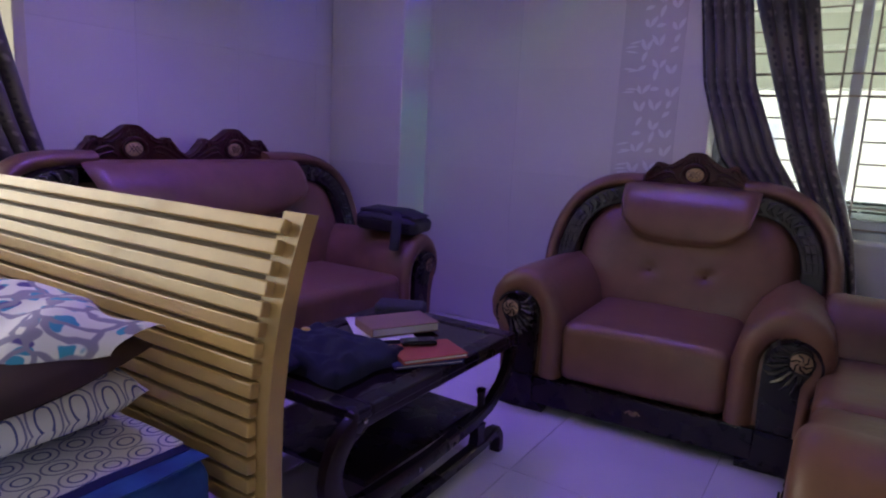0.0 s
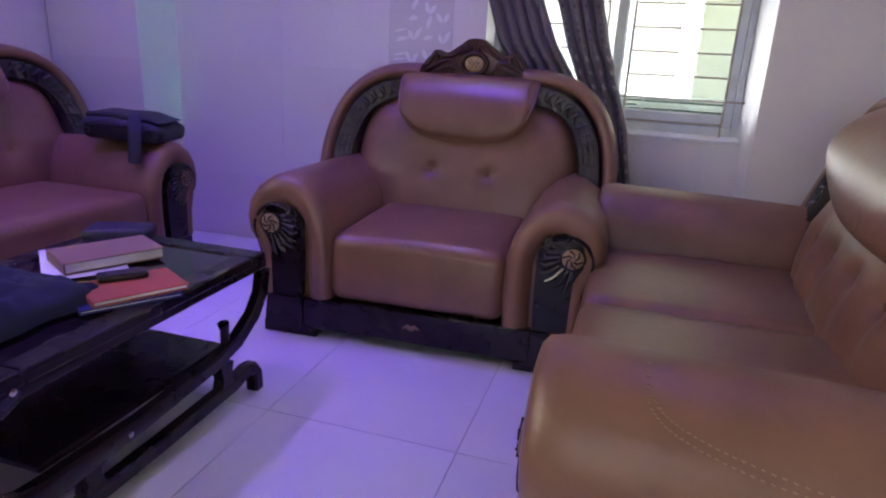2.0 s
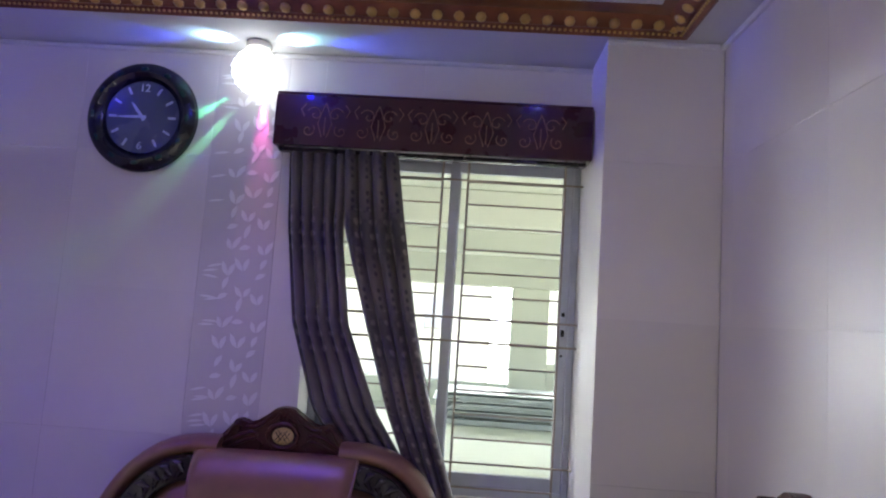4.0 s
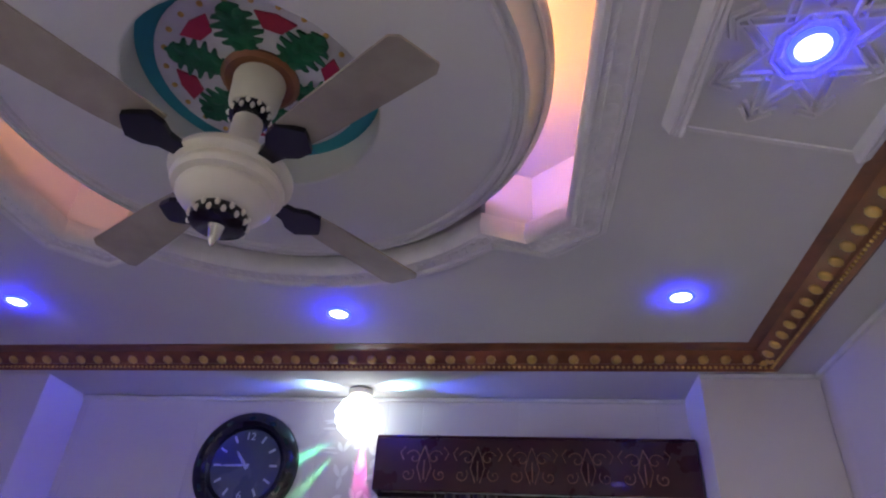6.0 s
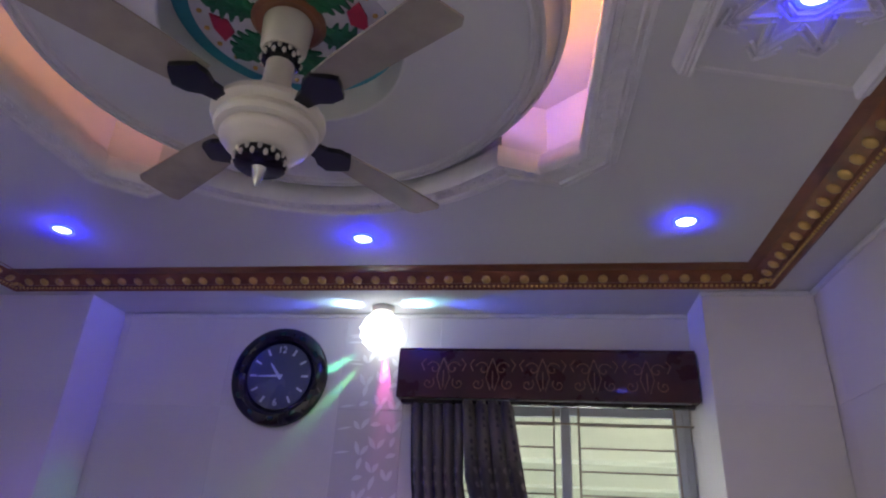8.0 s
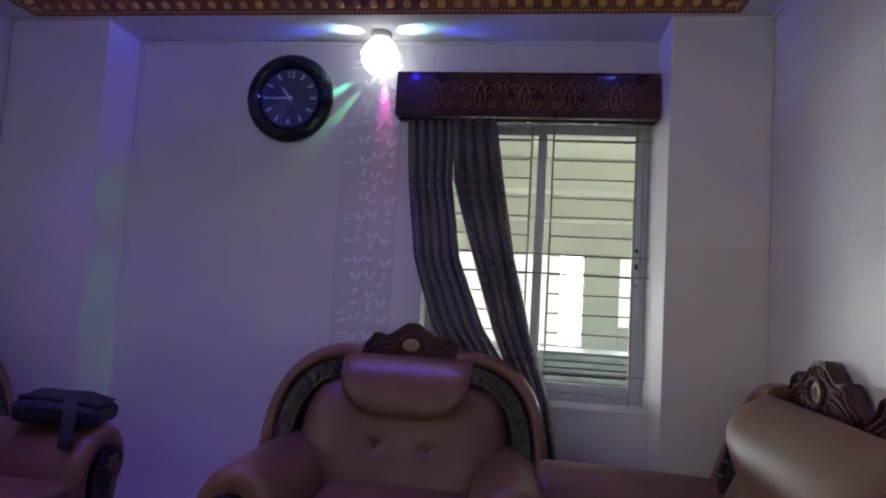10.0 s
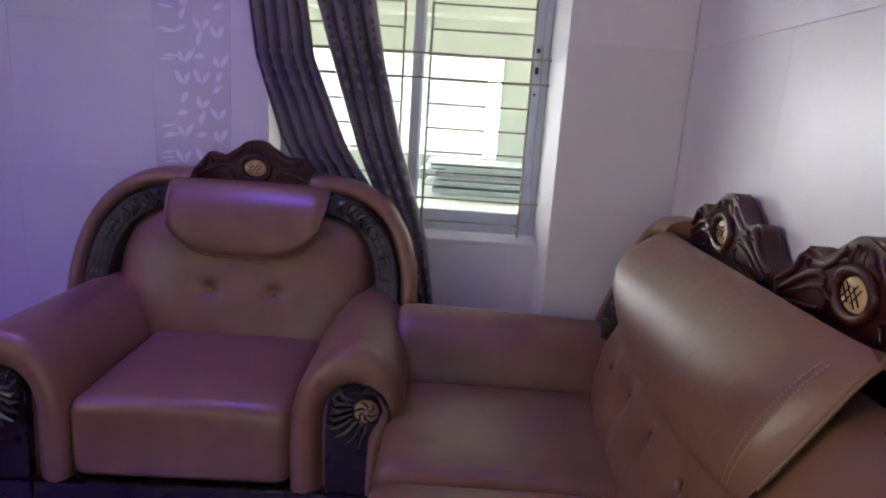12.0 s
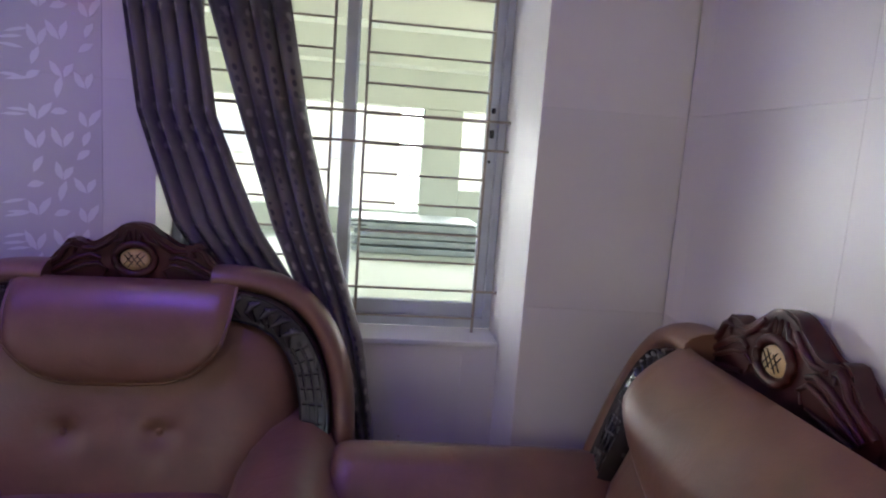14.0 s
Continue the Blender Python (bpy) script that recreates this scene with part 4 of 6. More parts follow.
def book(name, m, L, W, T, cover, label, category="book"):
    ob = thing(name, m, label, category)
    bm = bmesh.new()
    box(bm, -L / 2, L / 2, -W / 2, W / 2, T - 0.004, T, 0.0015, 1)
    box(bm, -L / 2, L / 2, -W / 2, W / 2, 0, 0.004, 0.0015, 1)
    box(bm, -L / 2, -L / 2 + 0.004, -W / 2, W / 2, 0.0041, T - 0.0041)
    part("cover", bm, cover, ob)
    bm = bmesh.new()
    box(bm, -L / 2 + 0.0045, L / 2 - 0.005, -W / 2 + 0.004, W / 2 - 0.004, 0.0045, T - 0.0045)
    part("page_block", bm, M_PAPER, ob, "cream page edges")
    return ob


ZT = 0.4585
bm = bmesh.new()
box(bm, -0.105, 0.105, -0.148, 0.148, 0.0, 0.002)
paper = part("paper_sheet", bm, M_PAPER)
tagged(paper, "sheets of white paper under the brown book on the table", "paper")
paper.matrix_world = pose(-0.655, 2.235, ZT, 0, 0, 50)
book("brown_book", pose(-0.60, 2.27, ZT + 0.0025, 0, 0, 62), 0.27, 0.165, 0.034, M_BROWNCOVER, "thick brown hardcover book lying on white papers")
book("dark_notebook", pose(-0.35, 2.07, ZT, 0, 0, 56), 0.235, 0.16, 0.012, mat("navy_cover", (0.02, 0.03, 0.16), 0.5), "navy notebook lying under an orange notebook", "notebook")
book("orange_notebook", pose(-0.342, 2.088, ZT + 0.0125, 0, 0, 60), 0.228, 0.155, 0.016, M_ORANGE, "orange covered notebook with dark blue edge", "notebook")
phone = thing("mobile_phone", pose(-0.392, 2.11, ZT + 0.029, 0, 0, 50), "small black mobile phone lying on the orange notebook", "phone")
part("case", box(bmesh.new(), -0.06, 0.06, -0.026, 0.026, 0, 0.016, 0.006, 3), M_BLACK, phone, "", 50)
part("screen", box(bmesh.new(), -0.04, 0.045, -0.021, 0.021, 0.0162, 0.0172), M_GLASS, phone, "dark screen")
bm = bmesh.new()
tube(bm, [(-0.07, 0, 0.004), (0.055, 0, 0.004), (0.07, 0, 0.004)], [0.0042, 0.0042, 0.0008], 6)
pencil = part("pencil", bm, mat("yellow_lacquer", (0.55, 0.42, 0.02), 0.35))
tagged(pencil, "yellow pencil lying beside the paper on the table", "pencil")
pencil.matrix_world = pose(-0.52, 2.08, ZT, 0, 0, 30)
case = thing("glasses_case", pose(-0.71, 2.44, ZT, 0, 0, 25), "black zipped case lying at the table's edge", "case")
bm = bmesh.new()
box(bm, -0.10, 0.10, -0.06, 0.06, 0, 0.05, 0.018, 4)
part("body", bm, M_DARKCLOTH, case, "", 60)
part("zip", tube(bmesh.new(), [(-0.09, -0.0605, 0.027), (0.0, -0.0615, 0.027), (0.09, -0.0605, 0.027)], 0.0025, 5), M_BLACK, case, "black zip")


def cloth_heap(bm, sx, sy, sz, seed, nu=44, nv=36):
    rng = Vector((seed * 3.1, seed * 1.7, seed))
    def top_face(u, v):
        x, y = u * sx, (v * 2 - 1) * sy
        e = max(0, 1 - max(abs(u), abs(v * 2 - 1)) ** 5)
        f = noise.noise(Vector((x * 9, y * 9, 0)) + rng) * 0.35 + 0.25 * noise.noise(Vector((x * 22, y * 16, 3)) + rng) + abs(noise.noise(Vector((x * 6 + y * 5, y * 12, 7)) + rng)) * 0.5
        wob = 1 + 0.14 * noise.noise(Vector((u * 2, v * 3, 5)) + rng)
        return (x * wob, y * wob, 0.002 + sz * e ** 0.4 * (0.72 + f))
    return closed_grid(bm, nu, nv, top_face, lambda u, v: (u * sx * 0.98, (v * 2 - 1) * sy * 0.98, 0.001))


jeans = thing("folded_jeans", pose(-0.585, 1.875, ZT), "crumpled navy denim jeans heaped on the coffee table", "jeans")
part("cloth", cloth_heap(bmesh.new(), 0.205, 0.175, 0.064, 2), M_DENIM, jeans, "", 80)
bm = bmesh.new()
blob(bm, (-0.07, -0.02, 0.085), (0.017, 0.013, 0.006), 12)
part("brass_button", bm, M_GOLD, jeans, "brass button")
bm = bmesh.new()
rings = []
for i in range(14):
    f = i / 13
    y, z = -0.12 - 0.15 * min(1, f * 2.0), 0.03 - (0.0 if f < 0.5 else (f - 0.5) * 0.5)
    rings.append([(-0.05 + 0.085 * math.cos(q) + 0.02 * math.sin(f * 5), y + (0.018 if f > 0.45 else 0.02) * math.sin(q), z + (0.025 if f < 0.5 else 0.004) * math.sin(q)) for q in [k * math.pi / 8 for k in range(16)]])
part("trouser_leg", loft(bm, rings), M_DENIM, jeans, "", 80)

# dark bag on the sofa's arm
bag = thing("shoulder_bag", pose(-1.435, 3.335, 0.628, 0, 3, 14), "soft black shoulder bag lying on the sofa's arm", "bag")


def soft_block(bm, x, y, z0, z1, bevel, seed, sag=0.012):
    """A stuffed fabric block: rounded, slightly dented and sagging."""
    b2 = bmesh.new()
    box(b2, -x, x, -y, y, z0, z1, bevel, 4)
    bmesh.ops.subdivide_edges(b2, edges=[e for e in b2.edges if e.calc_length() > 0.06], cuts=5, use_grid_fill=True)
    for v in b2.verts:
        c = v.co.copy()
        w = noise.noise(c * 9 + Vector((seed, 0, 0))) + 0.5 * noise.noise(c * 21 + Vector((0, seed, 0)))
        f = min(1, max(0, (c.z - z0) / (z1 - z0)))
        v.co += Vector((w * 0.012, noise.noise(c * 11 + Vector((0, 0, seed))) * 0.012, (w * sag - 0.03 * (c.x / x) ** 2 * (c.x > 0)) * f))
    merge(bm, b2)
    return bm


part("body", soft_block(bmesh.new(), 0.185, 0.135, 0.0, 0.105, 0.034, 3), M_DARKCLOTH, bag, "", 80)
part("flap", soft_block(bmesh.new(), 0.172, 0.11, 0.098, 0.122, 0.011, 3, 0.008), M_DARKCLOTH, bag, "folded black flap", 80)
bm = bmesh.new()
rings = []
for x, y, z in ((0.03, -0.06, 0.122), (0.055, -0.11, 0.118), (0.07, -0.146, 0.095), (0.078, -0.158, 0.045), (0.084, -0.176, 0.0), (0.088, -0.186, -0.045), (0.086, -0.186, -0.072)):
    rings.append([(x + 0.03 * math.cos(q), y + 0.009 * math.sin(q), z + 0.009 * math.sin(q)) for q in [k * math.pi / 5 for k in range(10)]])
part("strap", loft(bm, rings), M_DARKCLOTH, bag, "black strap hanging over the arm", 80)
part("zip", tube(bmesh.new(), [(-0.16, -0.139, 0.07), (-0.05, -0.143, 0.072), (0.04, -0.141, 0.07), (0.15, -0.136, 0.062)], 0.0028, 6), M_BLACK, bag, "black zip")
for x in (-0.15, 0.13):
    part("buckle", tube(bmesh.new(), [(x + 0.014 * math.cos(q), -0.144, 0.045 + 0.011 * math.sin(q)) for q in [k * math.pi / 5 for k in range(10)]], 0.0026, 6, loop=True), M_BLACK, bag, "black plastic buckle")

# ---- north window ----
M_PANE = bpy.data.materials.new("window_glass")
M_PANE.use_nodes = True
_b = M_PANE.node_tree.nodes["Principled BSDF"]
_b.inputs["Roughness"].default_value = 0.02
_b.inputs["Transmission Weight"].default_value = 1.0
_b.inputs["IOR"].default_value = 1.02
_b.inputs["Base Color"].default_value = (0.93, 0.96, 0.95, 1)

window_1 = tagged(new("window_1"), "grey aluminium sliding window with iron grille", "window", kind="structure")
YG = 4.17


def sash(x0, x1, y, name):
    bm = bmesh.new()
    z0, z1, w = 0.815, 2.285, 0.045
    box(bm, x0, x0 + w, y - 0.014, y + 0.014, z0, z1, 0.003, 1)
    box(bm, x1 - w, x1, y - 0.014, y + 0.014, z0, z1, 0.003, 1)
    box(bm, x0 + w, x1 - w, y - 0.014, y + 0.014, z0, z0 + 0.055, 0.003, 1)
    box(bm, x0 + w, x1 - w, y - 0.014, y + 0.014, z1 - 0.05, z1, 0.003, 1)
    ob = part(name, bm, M_ALU, window_1, "grey aluminium sash")
    p = part("pane", box(bmesh.new(), x0 + w, x1 - w, y - 0.003, y + 0.003, z0 + 0.055, z1 - 0.05), M_PANE, ob, "clear glass pane")
    p.visible_shadow = False
    return ob


bm = bmesh.new()
box(bm, WIN[0], WIN[0] + 0.03, YG - 0.045, YG + 0.045, WIN[2], WIN[3], 0.003, 1)
box(bm, WIN[1] - 0.03, WIN[1], YG - 0.045, YG + 0.045, WIN[2], WIN[3], 0.003, 1)
box(bm, WIN[0] + 0.03, WIN[1] - 0.03, YG - 0.045, YG + 0.045, WIN[2], WIN[2] + 0.04, 0.003, 1)
box(bm, WIN[0] + 0.03, WIN[1] - 0.03, YG - 0.045, YG + 0.045, WIN[3] - 0.025, WIN[3], 0.003, 1)
part("window_frame", bm, M_ALU, window_1, "outer aluminium frame")
sash(0.12, 0.722, YG + 0.017, "sash")
sl = sash(0.672, 1.246, YG - 0.017, "sash")
bm = bmesh.new()
box(bm, 1.210, 1.236, YG - 0.040, YG - 0.031, 1.485, 1.625, 0.003)
part("latch_plate", bm, M_ALU, sl, "grey latch plate")
for za, zb in ((1.592, 1.612), (1.502, 1.532)):
    part("latch", box(bmesh.new(), 1.214, 1.230, YG - 0.052, YG - 0.0405, za, zb, 0.003, 1), M_BLACK, sl, "black sash latch")
part("screw", lathe(bmesh.new(), [(0.001, 0.0), (0.006, 0.0), (0.005, 0.003), (0.001, 0.004)], 10, (1.223, YG - 0.0312, 1.415), "y"), M_BLACK, sl)
bm = bmesh.new()
box(bm, WIN[0] - 0.02, WIN[1] - 0.002, YN - 0.012, YG - 0.046, WIN[2] - 0.02, WIN[2], 0.004)
part("window_sill", bm, M_PLASTER, window_1, "white painted sill")
# iron grille of round bars
YB = 4.06
bars = [0.83 + 0.1035 * k for k in range(14)]
for x0, x1 in ((0.20, 0.638), (0.755, 1.194)):
    for x in (x0, x1):
        part("grille_bar", tube(bmesh.new(), [(x, YB, WIN[2] + 0.001), (x, YB, 1.5), (x, YB, WIN[3] - 0.002)], 0.0055, 7), M_IRON, window_1)
    for k, z in enumerate(bars):
        part("grille_bar", tube(bmesh.new(), [(x0 - 0.004, YB - 0.006, z), (x1 + 0.004, YB - 0.006, z)], 0.0042, 7), M_IRON, window_1)
for z in (0.935, 1.455, 1.558, 2.18):
    part("grille_tie", tube(bmesh.new(), [(WIN[0] + 0.002, YB - 0.014, z), (WIN[1] - 0.001, YB - 0.014, z)], 0.0046, 7), M_IRON, window_1)

# ---- pelmet ----
M_PELMET = mat("dark_pelmet_board", (0.060, 0.012, 0.014), 0.28, vary=0.2, scale=8, grain=60, bump=0.08, coat=0.3)
M_SILVERLINE = mat("copper_ornament", (0.38, 0.20, 0.13), 0.35, 0.3, vary=0.2, scale=30, bump=0.1)
pelmet = thing("curtain_pelmet", Matrix(), "dark red wooden curtain pelmet with thin scroll ornament", "pelmet")
bm = bmesh.new()
box(bm, -0.09, 1.268, 3.832, 3.85, 2.245, 2.468, 0.004)
part("front_board", bm, M_PELMET, pelmet)
for x in (-0.09, 1.25):
    part("side_board", box(bmesh.new(), x, x + 0.018, 3.851, YN - 0.008, 2.245, 2.468, 0.003, 1), M_PELMET, pelmet)
part("top_board", box(bmesh.new(), -0.088, 1.266, 3.834, YN - 0.008, 2.469, 2.481, 0.003, 1), M_PELMET, pelmet)
part("lower_rail", box(bmesh.new(), -0.071, 1.249, 3.86, 3.90, 2.225, 2.243, 0.004), M_WOODBLACK, pelmet, "dark curtain rail")


def spiral(cx, cz, r, turns, start, s):
    return [(cx + s * r * (1 - k / 16) * math.cos(start + turns * 6.283 * k / 14), 3.8305, cz + r * (1 - k / 16) * math.sin(start + turns * 6.283 * k / 14)) for k in range(15)]


for u in (-0.46, -0.23, 0.0, 0.23, 0.46):
    bm = bmesh.new()
    cx, cz = 0.589 + u, 2.352
    for s in (-1, 1):
        tube(bm, spiral(cx + s * 0.045, cz + 0.03, 0.035, 1.1, 0.4, s), 0.0026, 5)
        tube(bm, spiral(cx + s * 0.07, cz - 0.04, 0.03, 1.2, 2.4, s), 0.0026, 5)
        tube(bm, [(cx + s * 0.01, 3.8305, cz - 0.07), (cx + s * 0.03, 3.8305, cz - 0.01), (cx + s * 0.012, 3.8305, cz + 0.05), (cx, 3.8305, cz + 0.08)], 0.0026, 5)
        tube(bm, [(cx + s * 0.09, 3.8305, cz + 0.02), (cx + s * 0.105, 3.8305, cz + 0.05), (cx + s * 0.085, 3.8305, cz + 0.075)], 0.003, 5)
    tube(bm, [(cx, 3.8305, cz - 0.06), (cx, 3.8305, cz + 0.02)], 0.003, 5)
    part("scroll_ornament", bm, M_SILVERLINE, pelmet, "thin copper scroll ornament")

# ---- curtains ----
def curtain_material():
    """Satin with a column of dots, lozenges and sprigs woven on each fold."""
    m = mat("grey_brown_curtain", (0.150, 0.126, 0.112), 0.52, vary=0.14, scale=5, grain=320, bump=0.2)
    nt = m.node_tree
    n, l = nt.nodes, nt.links
    b = n["Principled BSDF"]
    cur = b.inputs["Base Color"].links[0].from_socket
    tc = n.new("ShaderNodeTexCoord")

    def woven(du, dv, rows, low, high, lo, hi, colour, bend):
        """Marks spaced du across and dv up, kept to a stretch of each repeat."""
        nonlocal cur
        sc, fr, ce, si, le = (n.new("ShaderNodeVectorMath") for _ in range(5))
        nz, ad = n.new("ShaderNodeTexNoise"), n.new("ShaderNodeVectorMath")
        nz.inputs["Scale"].default_value = 30
        l.new(tc.outputs["UV"], nz.inputs["Vector"])
        ad.operation = "MULTIPLY_ADD"
        ad.inputs[1].default_value = (bend, bend, 0)
        l.new(nz.outputs["Color"], ad.inputs[0])
        l.new(tc.outputs["UV"], ad.inputs[2])
        sc.operation, sc.inputs[1].default_value = "MULTIPLY", (1 / du, 1 / dv, 0)
        l.new(ad.outputs[0], sc.inputs[0])
        fr.operation = "FRACTION"
        l.new(sc.outputs[0], fr.inputs[0])
        ce.operation, ce.inputs[1].default_value = "SUBTRACT", (0.5, 0.5, 0)
        l.new(fr.outputs[0], ce.inputs[0])
        si.operation, si.inputs[1].default_value = "MULTIPLY", (du, dv * rows, 0)
        l.new(ce.outputs[0], si.inputs[0])
        le.operation = "LENGTH"
        l.new(si.outputs[0], le.inputs[0])
        mr = n.new("ShaderNodeMapRange")
        mr.inputs["From Min"].default_value, mr.inputs["From Max"].default_value = lo, hi
        mr.inputs["To Min"].default_value, mr.inputs["To Max"].default_value = 1, 0
        l.new(le.outputs["Value"], mr.inputs["Value"])
        sx, fm, g, k, mu = n.new("ShaderNodeSeparateXYZ"), n.new("ShaderNodeMath"), n.new("ShaderNodeMath"), n.new("ShaderNodeMath"), n.new("ShaderNodeMath")
        l.new(tc.outputs["UV"], sx.inputs[0])
        fm.operation, fm.inputs[1].default_value = "PINGPONG", 0.21
        l.new(sx.outputs["Y"], fm.inputs[0])
        g.operation, g.inputs[1].default_value = "GREATER_THAN", low
        k.operation, k.inputs[1].default_value = "LESS_THAN", high
        l.new(fm.outputs[0], g.inputs[0])
        l.new(fm.outputs[0], k.inputs[0])
        mu.operation = "MULTIPLY"
        l.new(g.outputs[0], mu.inputs[0])
        l.new(k.outputs[0], mu.inputs[1])
        m2 = n.new("ShaderNodeMath")
        m2.operation = "MULTIPLY"
        l.new(mu.outputs[0], m2.inputs[0])
        l.new(mr.outputs["Result"], m2.inputs[1])
        mx = n.new("ShaderNodeMix")
        mx.data_type = "RGBA"
        l.new(m2.outputs[0], mx.inputs["Factor"])
        l.new(cur, mx.inputs["A"])
        mx.inputs["B"].default_value = (*colour, 1)
        cur = mx.outputs["Result"]

    woven(0.124, 0.42, 0.5, 0.0, 0.5, 0.03, 0.09, (0.045, 0.035, 0.040), 0.06)
    woven(0.124, 0.034, 0.8, 0.02, 0.12, 0.006, 0.010, (0.035, 0.026, 0.034), 0.0)
    woven(0.062, 0.060, 1.0, 0.11, 0.3, 0.008, 0.016, (0.24, 0.205, 0.19), 0.03)
    woven(0.124, 0.046, 1.0, 0.12, 0.3, 0.005, 0.013, (0.045, 0.034, 0.04), 0.03)
    l.new(cur, b.inputs["Base Color"])
    b.inputs["Sheen Weight"].default_value = 0.3
    return m


M_CURTAIN = curtain_material()


def curtain(name, left, right, z0, z1, y0, folds, label, phase=0.0, m=Matrix(), thick=0.0045):
    nu, nv = folds * 12, 60
    bm = bmesh.new()
    uv = bm.loops.layers.uv.new("UVMap")
    grid = []
    for layer in (0, 1):
        G = []
        for j in range(nv + 1):
            z = z0 + (z1 - z0) * j / nv
            a, b = lerp_table(left, z), lerp_table(right, z)
            squeeze = min(1.0, (b - a) / 0.24)
            row = []
            for i in range(nu + 1):
                f = i / nu
                ph = f * folds * 2 * math.pi + phase + 0.5 * math.sin(z * 3 + phase)
                amp = 0.026 * (0.8 + 0.3 * math.sin(f * 9 + phase))
                y = y0 + amp * math.sin(ph) + 0.008 * noise.noise(Vector((f * 5, z * 2.2, phase)))
                x = a + (b - a) * f + 0.009 * squeeze * math.cos(ph)
                row.append(bm.verts.new((x, y + layer * thick, z)))
            G.append(row)
        grid.append(G)
        for j in range(nv):
            for i in range(nu):
                q = [G[j][i], G[j][i + 1], G[j + 1][i + 1], G[j + 1][i]]
                f = bm.faces.new(q)
                for lp, (ii, jj) in zip(f.loops, ((i, j), (i + 1, j), (i + 1, j + 1), (i, j + 1))):
                    lp[uv].uv = (ii / nu * 0.124 * folds, (z0 + (z1 - z0) * jj / nv))
    A, B = grid
    for j in range(nv):
        for i in (0, nu):
            bm.faces.new((A[j][i], A[j + 1][i], B[j + 1][i], B[j][i]))
    for i in range(nu):
        for j in (0, nv):
            bm.faces.new((A[j][i], A[j][i + 1], B[j][i + 1], B[j][i]))
    ob = part(name, bm, M_CURTAIN, None, label, 80)
    ob["category"] = "curtain"
    ob.matrix_world = m
    return ob


LA = [(0.05, 0.66), (0.45, 0.64), (0.79, 0.46), (0.95, 0.30), (1.15, 0.155), (1.5, 0.045), (1.9, -0.01), (2.235, -0.035)]
RA = [(0.05, 0.74), (0.45, 0.725), (0.79, 0.655), (0.95, 0.56), (1.05, 0.49), (1.15, 0.425), (1.5, 0.285), (1.9, 0.225), (2.235, 0.215)]
LB = [(0.05, 0.76), (0.45, 0.72), (0.79, 0.625), (0.95, 0.56), (1.15, 0.475), (1.5, 0.365), (1.9, 0.245), (2.235, 0.22)]
RB = [(0.05, 0.88), (0.45, 0.845), (0.79, 0.787), (1.15, 0.668), (1.5, 0.580), (1.9, 0.51), (2.235, 0.455)]
curtain("curtain", LA, RA, 0.30, 2.24, 3.885, 5, "grey-brown patterned curtain gathered to one side of the window", 0.0)
curtain("curtain", LB, RB, 0.05, 2.24, 3.862, 4, "grey-brown patterned curtain swept down beside the armchair", 1.7)

# ---- wall clock ----
clock = thing("wall_clock", pose(-0.715, YN - 0.008, 2.354), "large black round wall clock with silver hour marks", "clock")
part("case", lathe(bmesh.new(), [(0.001, 0.0), (0.245, 0.0), (0.25, 0.012), (0.245, 0.03), (0.225, 0.045), (0.20, 0.05), (0.185, 0.042), (0.175, 0.028), (0.17, 0.018), (0.001, 0.018)], 56, (0, 0, 0), "y"), M_BLACK, clock, "black glossy case", 30)
M_ENAMEL = mat("dark_green_enamel", (0.02, 0.06, 0.05), 0.2, 0.4)
for k in range(12):
    a = k * math.pi / 6
    bm = bmesh.new()
    blob(bm, (0.212 * math.sin(a), -0.047, 0.212 * math.cos(a)), (0.019, 0.004, 0.012), 10, Matrix.Rotation(a, 3, "Y"))
    part("rim_ornament", bm, M_ENAMEL, clock, "dark green embossed ornament", 60)
# dial colour raised to grey to carry the pale reflection on the glass
part("dial", lathe(bmesh.new(), [(0.001, 0.019), (0.165, 0.019), (0.165, 0.021), (0.001, 0.021)], 48, (0, 0, 0), "y"), mat("dial_reflection_grey", (0.11, 0.12, 0.15), 0.25, vary=0.2, scale=5), clock, "dark dial, its grey lightened for the glass reflection", 30)
M_MARK = mat("silver_marks", (0.7, 0.72, 0.75), 0.3, 0.4)
for k in range(12):
    if k in (0, 6):
        continue
    a = k * math.pi / 6
    R = Matrix.Rotation(a, 3, "Y")
    bm = bmesh.new()
    box(bm, -0.005, 0.005, -0.0245, -0.0215, 0.118, 0.152)
    for v in bm.verts:
        v.co = R @ v.co
    part("hour_mark", bm, M_MARK, clock)
for k, word in ((0, "12"), (6, "6")):
    cu = bpy.data.curves.new("numeral", "FONT")
    cu.body, cu.size, cu.extrude, cu.align_x, cu.align_y = word, 0.05, 0.0012, "CENTER", "CENTER"
    tmp = bpy.data.objects.new("numeral", cu)
    me = bpy.data.meshes.new_from_object(tmp)
    bpy.data.objects.remove(tmp)
    me.materials.append(M_MARK)
    ob = new("numeral", me)
    ob.parent = clock
    ob.matrix_local = pose(0, -0.0232, 0.132 * (1 if k == 0 else -1), 90, 0, 0)
for nm, ang, L, w in (("hour_hand", -38, 0.085, 0.008), ("minute_hand", -92, 0.125, 0.006)):
    bm = bmesh.new()
    prism(bm, [(-w, -0.02), (w, -0.02), (w * 0.7, L * 0.7), (0, L), (-w * 0.7, L * 0.7)], "y", -0.030, -0.027)
    R = Matrix.Rotation(radians(ang), 3, "Y")
    for v in bm.verts:
        v.co = R @ v.co
    part(nm, bm, M_MARK, clock, "silver hand")
part("hub", lathe(bmesh.new(), [(0.001, 0.021), (0.009, 0.021), (0.009, 0.033), (0.001, 0.035)], 16, (0, 0, 0), "y"), M_MARK, clock, "", 40)
